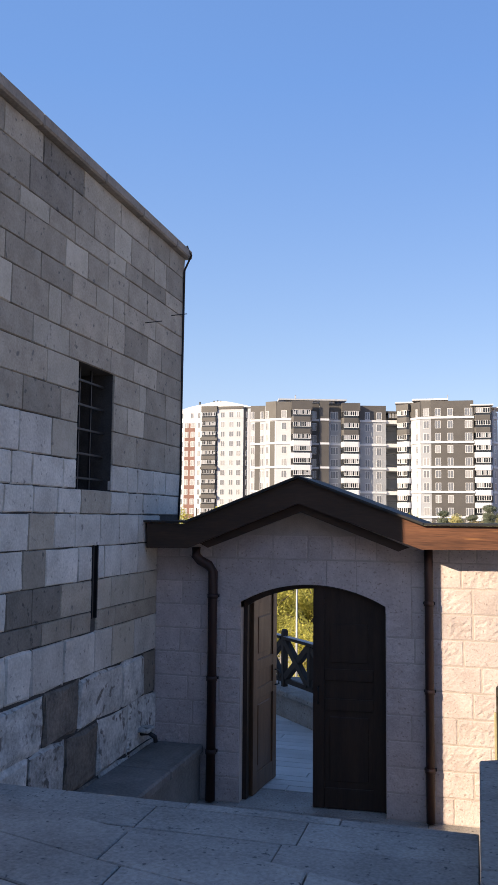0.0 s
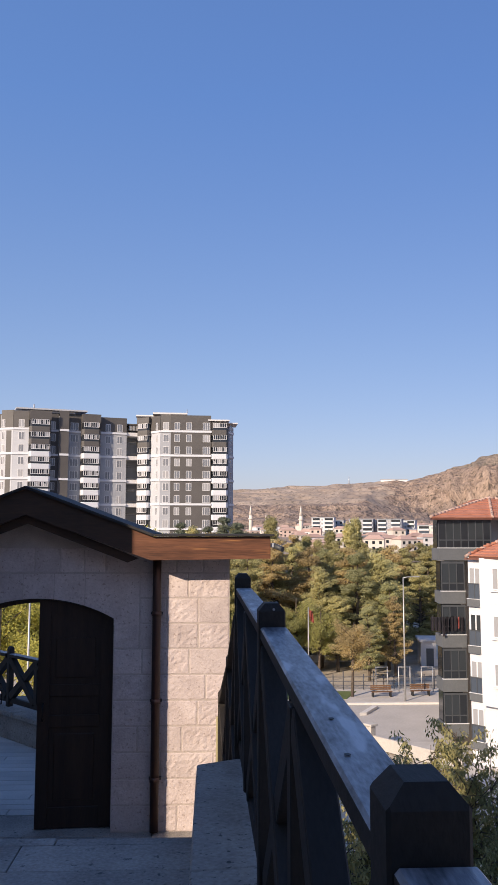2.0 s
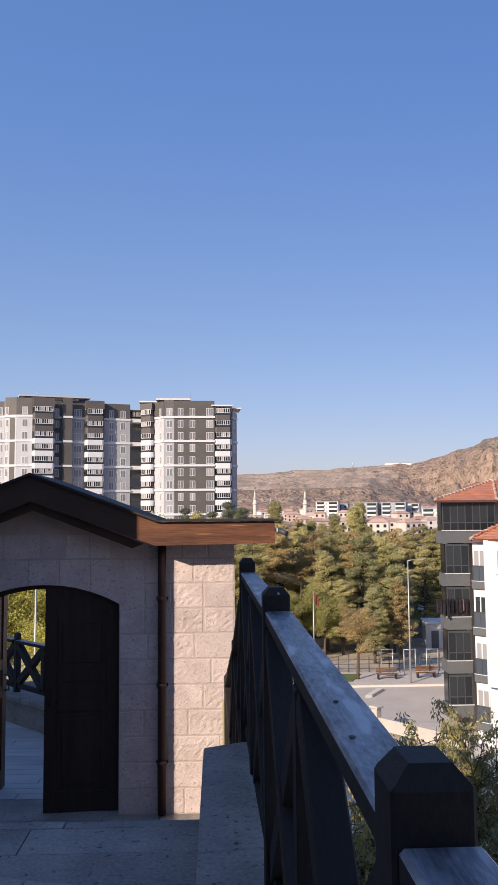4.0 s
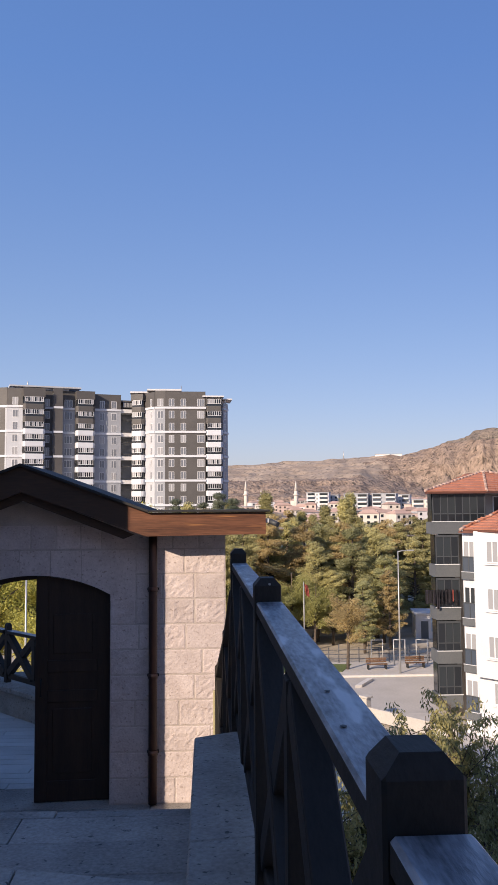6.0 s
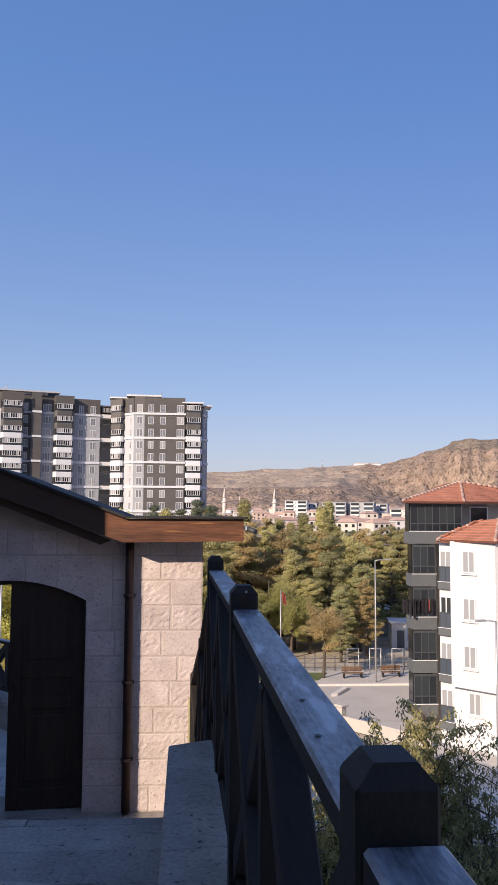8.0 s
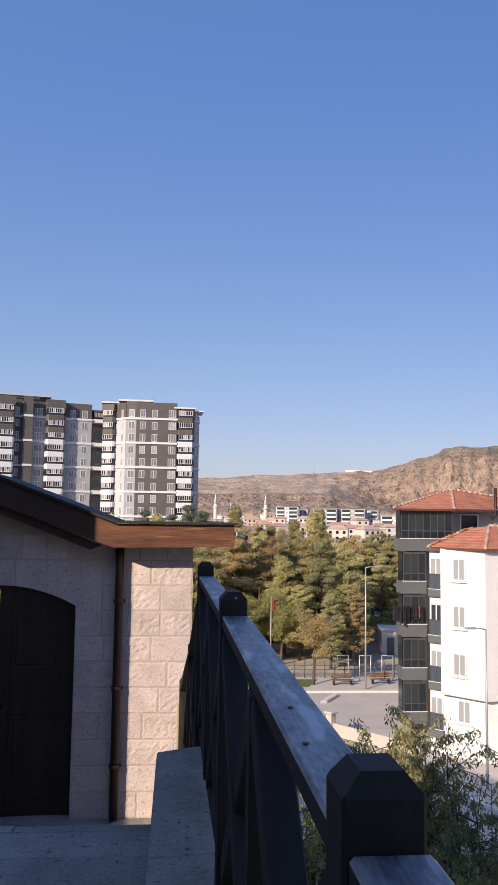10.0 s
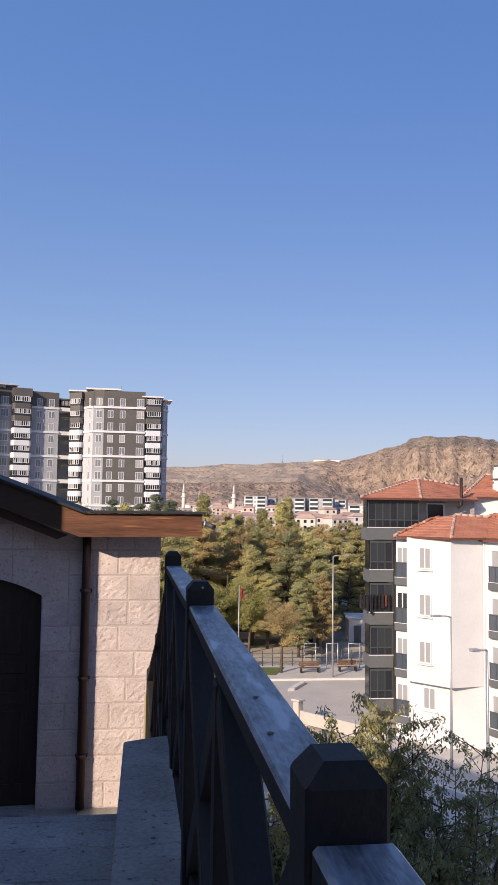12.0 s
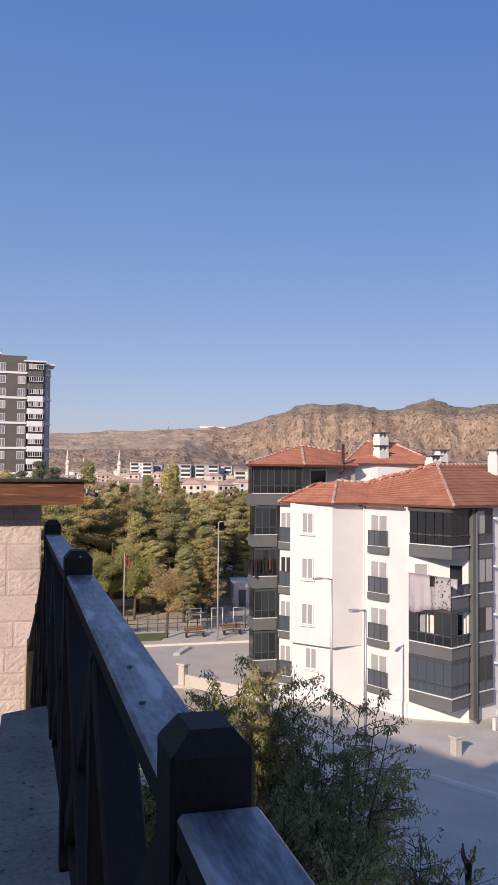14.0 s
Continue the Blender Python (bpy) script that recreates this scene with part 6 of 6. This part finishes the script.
# ---- the far town ----
def house(x, y, w, d, h, wall, turn, roofed, group):
    z = ground_z(x, y)
    b = thing("house", "small pale house with a red tile roof in the far town" if roofed else "pale apartment block in the far town", "house", (x, y, z), turn, group)
    part("wall", boxes(((-w / 2, -d / 2, -3), (w / 2, d / 2, h))), wall, b)
    if roofed:
        bm = bmesh.new()
        v = [bm.verts.new(p) for p in ((-w / 2 - 0.5, -d / 2 - 0.5, h), (w / 2 + 0.5, -d / 2 - 0.5, h), (w / 2 + 0.5, d / 2 + 0.5, h), (-w / 2 - 0.5, d / 2 + 0.5, h), (-w / 4, 0, h + w * 0.2), (w / 4, 0, h + w * 0.2))]
        for f in ((0, 1, 5, 4), (1, 2, 5), (2, 3, 4, 5), (3, 0, 4), (3, 2, 1, 0)):
            bm.faces.new([v[i] for i in f])
        part("roof", bm, M_TILEFAR, b)
    else:
        part("roof_slab", boxes(((-w / 2 - 0.3, -d / 2 - 0.3, h), (w / 2 + 0.3, d / 2 + 0.3, h + 0.5))), M_TGREY, b)
    cols, rows = max(2, int(w / 3.2)), max(1, int(h / 3.0))
    if w > 12.5:
        # long balconies, storey by storey, between solid ends
        for r_ in range(rows):
            z0 = h - 3.0 * (r_ + 1)
            part("balcony", boxes(((-w * 0.46, -d / 2 - 1.1, z0), (-w * 0.12, -d / 2 - 0.02, z0 + 1.15)), ((w * 0.08, -d / 2 - 1.1, z0), (w * 0.46, -d / 2 - 0.02, z0 + 1.15))), M_WHITE, b)
            part("glazing", boxes(((-w * 0.45, -d / 2 - 0.35, z0 + 1.16), (-w * 0.13, -d / 2 - 0.02, z0 + 2.8)), ((w * 0.09, -d / 2 - 0.35, z0 + 1.16), (w * 0.45, -d / 2 - 0.02, z0 + 2.8))), M_GREYGLASS if r_ % 2 else M_GLASSB, b)
            window(b, 1.5, 1.6, (-w * 0.02, -d / 2 - 0.01, z0 + 0.9), 0, M_FRAME, M_CURTAIN, 2)
        return b
    for r_ in range(rows):
        for c in range(cols):
            window(b, 1.5, 1.6, (-w / 2 + w * (c + 0.5) / cols, -d / 2 - 0.01, h - 2.5 - 3.0 * r_), 0, M_DFRAME, M_GLASS, 1)
    return b


rnd = random.Random(5)
placed = []
for _ in range(700):
    r_ = rnd.uniform(430, 1150)
    az = rnd.uniform(2.5, 14.0) if rnd.random() < 0.3 else rnd.uniform(8.0, 20.0)
    x, y = r_ * math.sin(radians(az)), r_ * math.cos(radians(az))
    if any((x - a) ** 2 + (y - b) ** 2 < 15 ** 2 for a, b in placed):
        continue
    placed.append((x, y))
    house(x, y, rnd.uniform(8, 12), rnd.uniform(7, 10), rnd.choice((4.5, 6, 6.5, 9)), rnd.choice((M_CREAM, M_WHITE, M_CREAM, M_PINKR, M_BEIGE)), rnd.uniform(-35, 35), rnd.random() < 0.72, "houses of the far town")
    if len(placed) >= 230:
        break
for az, r_, w, h, m_ in ((7.6, 640, 17, 17, M_WHITE), (8.5, 655, 12, 15, M_TGREY), (10.2, 600, 17, 16, M_TGREY), (11.3, 612, 14, 15, M_WHITE), (12.1, 600, 17, 16, M_TGREY), (13.2, 615, 13, 15, M_WHITE), (15.0, 560, 20, 12, M_CREAM), (16.6, 540, 22, 13, M_WHITE)):
    x, y = r_ * math.sin(radians(az)), r_ * math.cos(radians(az))
    house(x, y, w, 11, h, m_, -az - 8, False, "blocks of the far town")
for az, r_, tip in ((6.05, 700, 24.5), (2.6, 720, 25.5), (3.65, 760, 19.5)):
    x, y = r_ * math.sin(radians(az)), r_ * math.cos(radians(az))
    z = ground_z(x, y)
    t = thing("minaret", "slender pale stone minaret with a pointed cap in the town", "minaret", (x, y, z), group="minarets of the town")
    hh = tip - z
    s = 1.0 if tip > 20 else 0.55
    part("shaft", tube(bmesh.new(), [(0, 0, -4), (0, 0, hh * 0.45), (0, 0, hh * 0.68)], [1.9 * s, 1.6 * s, 1.45 * s], 12), M_CREAM, t)
    part("gallery", tube(bmesh.new(), [(0, 0, hh * 0.53), (0, 0, hh * 0.56), (0, 0, hh * 0.585)], [1.5 * s, 2.3 * s, 2.3 * s], 12), M_CREAM, t)
    part("spire", tube(bmesh.new(), [(0, 0, hh * 0.68), (0, 0, hh)], [1.6 * s, 0.06], 12), M_CREAM, t)
for az, r_, w, d, h, m_, lab in ((12.0, 2190, 38, 12, 3.5, M_WHITE, "long white building on the hilltop"), (12.9, 2200, 30, 12, 5, M_WHITE, "long white building on the hilltop"), (6.6, 2090, 30, 14, 3, M_BEIGE, "brown building on the hillside rim")):
    x, y = r_ * math.sin(radians(az)), r_ * math.cos(radians(az))
    b = thing("hilltop_building", lab, "building", (x, y, ground_z(x, y)), -az)
    part("wall", boxes(((-w / 2, -d / 2, -14), (w / 2, d / 2, h))), m_, b)
    part("roof_slab", boxes(((-w / 2 - 1, -d / 2 - 1, h), (w / 2 + 1, d / 2 + 1, h + 1))), M_TGREY, b)
x, y = 2200 * math.sin(radians(9.35)), 2200 * math.cos(radians(9.35))
mast = tagged(part("hill_mast", tube(bmesh.new(), [(x, y, ground_z(x, y) - 3), (x, y, ground_z(x, y) + 19)], [1.4, 0.6], 6), M_STEEL), "thin radio mast on the hilltop", "mast")


# ---- stones of the walls, slabs of the floors ----
COURSES = [-0.01, 0.55, 1.01, 1.425, 1.78, 1.95, 2.215, 2.50, 2.775, 2.98, 3.22, 3.52, 3.78, 4.04, 4.26, 4.55, 4.76, 5.0, 5.16, 5.44, 5.68]
TONES = {"g": (M_ASHLAR, 0.0, 0.001, 0.005), "p": (M_PALE, 0.0, 0.001, 0.005), "d": (M_DARKASH, 0.0, 0.002, 0.006), "w": (M_WORN, 0.0, 0.005, 0.008),
         "o": (M_WORN, 0.25, 0.007, 0.011), "r": (M_ROUGH, 0.7, 0.014, 0.012), "b": (M_BROWNST, 0.7, 0.014, 0.012)}
# joints along each course, by the height of its bed, and the kind of each stone
OLD = {-0.01: ("rrbrr", 5.5, 6.1, 6.75, 7.4), 0.55: ("rrbrr", 5.55, 6.1, 6.70, 7.35), 1.01: ("rbrrd", 5.75, 6.33, 7.2, 7.7), 1.425: ("oooowpw", 5.2, 5.55, 6.05, 6.6, 6.95, 7.45),
       1.78: ("dggg", 5.68, 6.15, 7.0), 1.95: ("wddgpppp", 5.18, 5.53, 5.97, 6.9, 7.3, 7.65), 2.215: ("wgwwwwww", 5.38, 5.72, 6.25, 6.75, 7.1, 7.5), 2.50: ("wgwwwww", 5.45, 5.83, 6.18, 6.65, 7.05, 7.5),
       2.775: ("wwwwgwwww", 5.1, 5.5, 5.87, 6.27, 6.85, 7.25, 7.6, 8.0)}
NEWER = {2.98: ("wwwwwwwww", 5.18, 5.47, 5.95, 7.2, 7.45, 7.85, 8.2), 3.22: ("wwpggg", 5.27, 5.75, 7.4, 8.15), 3.52: ("ggggpgg", 5.30, 5.87, 7.18, 7.58, 8.2), 3.78: ("gpgpgg", 5.64, 7.45, 7.62, 8.15),
         4.04: ("gpgggg", 5.41, 5.98, 6.78, 7.3, 7.9), 4.26: ("pgpggggg", 5.1, 5.63, 5.83, 6.7, 7.07, 7.62, 8.01), 4.55: ("ggggpggg", 5.0, 5.5, 6.01, 6.45, 6.80, 7.05, 7.84),
         4.76: ("ggpgggg", 5.25, 5.88, 6.28, 6.68, 7.14, 7.6), 5.0: ("gpggpggg", 5.17, 5.60, 6.03, 6.68, 7.06, 7.47, 8.1), 5.16: ("gdggpgpg", 5.29, 5.97, 6.38, 6.79, 7.18, 7.77, 8.1), 5.44: ("ggdgggg", 4.93, 5.48, 6.16, 6.92, 7.6, 8.2)}
for z0, z1 in zip(COURSES, COURSES[1:]):
    kinds, *joints = (OLD if z0 in OLD else NEWER)[z0]
    edges = [Y0] + joints + [Y1 if z0 > 2.5 else 8.06]
    for hy0, hy1, hz0, hz1 in ((WY0, WY1, WZ0, WZ1), (SY0, SY1, SZ0, SZ1)):
        if z0 < hz1 - 0.02 and z1 > hz0 + 0.02:
            edges = sorted(edges + [hy0, hy1])
    n = 0
    for p, q in zip(edges, edges[1:]):
        if any(p >= hy0 - 0.001 and q <= hy1 + 0.001 and z0 < hz1 - 0.02 and z1 > hz0 + 0.02 for hy0, hy1, hz0, hz1 in ((WY0, WY1, WZ0, WZ1), (SY0, SY1, SZ0, SZ1))):
            continue
        mat, rough, wob, gap = TONES[kinds[min(n, len(kinds) - 1)]]
        n += 1
        lay_stone(left, q - p, z1 - z0, (WALL_X - 0.004, (p + q) / 2, (z0 + z1) / 2 + 0.25 * random.uniform(-wob, wob)), 90, mat, rough, wob, gap)
# gate wall
for k in range(13):
    z0, z1 = 0.0 + 0.2355 * k, 0.0 + 0.2355 * (k + 1)
    a, b = -3.25, 0.165
    if z0 > 2.4:
        half = (2.90 - z1) / 0.39
        if half < 0.2:
            continue
        a, b = -1.70 - half, -1.70 + half
    spans = [(a, b)]
    if z0 < SPRING - 0.06:
        spans = [(a, AX - AH), (AX + AH, b)]
    elif z0 < 2.34:
        spans = [(a, cuts[0]), (cuts[-1], b)]
    for a, b in spans:
        for p, q in split(a, b, 0.20, 0.50):
            ob = new("stone", tooled_stone(round((q - p) / 0.01) * 0.01 - 0.012, z1 - z0 - 0.012, random.randrange(4), random.random() < 0.45))
            ob.matrix_basis = pose((p + q) / 2, GY, (z0 + z1) / 2)
            ob.parent = gate_wall


def slabs(parent, x0, x1, y0, y1, top, rows, lo, hi, thick, material, inside=None):
    """Paving slabs in rows along x, each an object of its own."""
    y = y0
    while y < y1 - 0.02:
        d = min(random.choice(rows), y1 - y)
        for a, b in split(x0 - random.uniform(0, 0.3), x1, lo, hi):
            a = max(a, x0)
            if b - a < 0.03 or (inside and not inside((a + b) / 2, y + d / 2, d)):
                continue
            dz = random.uniform(-0.003, 0.003)
            part("slab", boxes(((a + 0.0025, y + 0.0025, top - thick), (b - 0.0025, y + d - 0.0025, top + dz)), bevel=0.004), material, parent)
        y += d


def poly_slabs(parent, polys, top, thick):
    for poly in polys:
        bm = bmesh.new()
        prism(bm, poly, top - thick, top + random.uniform(-0.002, 0.002))
        bmesh.ops.bevel(bm, geom=bm.edges[:], offset=0.006, segments=1, affect="EDGES")
        part("slab", bm, M_SLAB, parent)


slabs(landing, WALL_X, -0.09, 3.1, 4.58, 1.15, (0.33, 0.36), 0.55, 0.95, 0.05, M_SLAB)
UE = [(-0.09, 3.34), (-0.56, 3.45), (-1.03, 3.60), (-1.65, 3.72), (-2.51, 3.97), (WALL_X, 4.18)]


def edge_y(x):
    for (xa, ya), (xb, yb) in zip(UE, UE[1:]):
        if xb <= x <= xa:
            return ya + (yb - ya) * (x - xa) / (xb - xa)
    return UE[-1][1]


polys = []
for row in range(27):
    for b, a in [(q, p) for p, q in split(WALL_X, -0.09, 0.5, 0.9)]:
        off0, off1 = -0.36 * row, -0.36 * (row + 1) + 0.009
        polys.append([(a + 0.004, edge_y(a + 0.004) + off1), (b - 0.004, edge_y(b - 0.004) + off1), (b - 0.004, edge_y(b - 0.004) + off0), (a + 0.004, edge_y(a + 0.004) + off0)])
poly_slabs(upper_landing, polys, 1.30, 0.05)
slabs(court, WALL_X, -0.02, 6.0, 8.0, 0.0, (0.4, 0.5), 0.5, 0.8, 0.04, M_SLAB)
slabs(path, -5.4, -0.1, 8.5, 13.5, 0.0, (0.16, 0.18), 0.9, 1.6, 0.04, M_PATH)
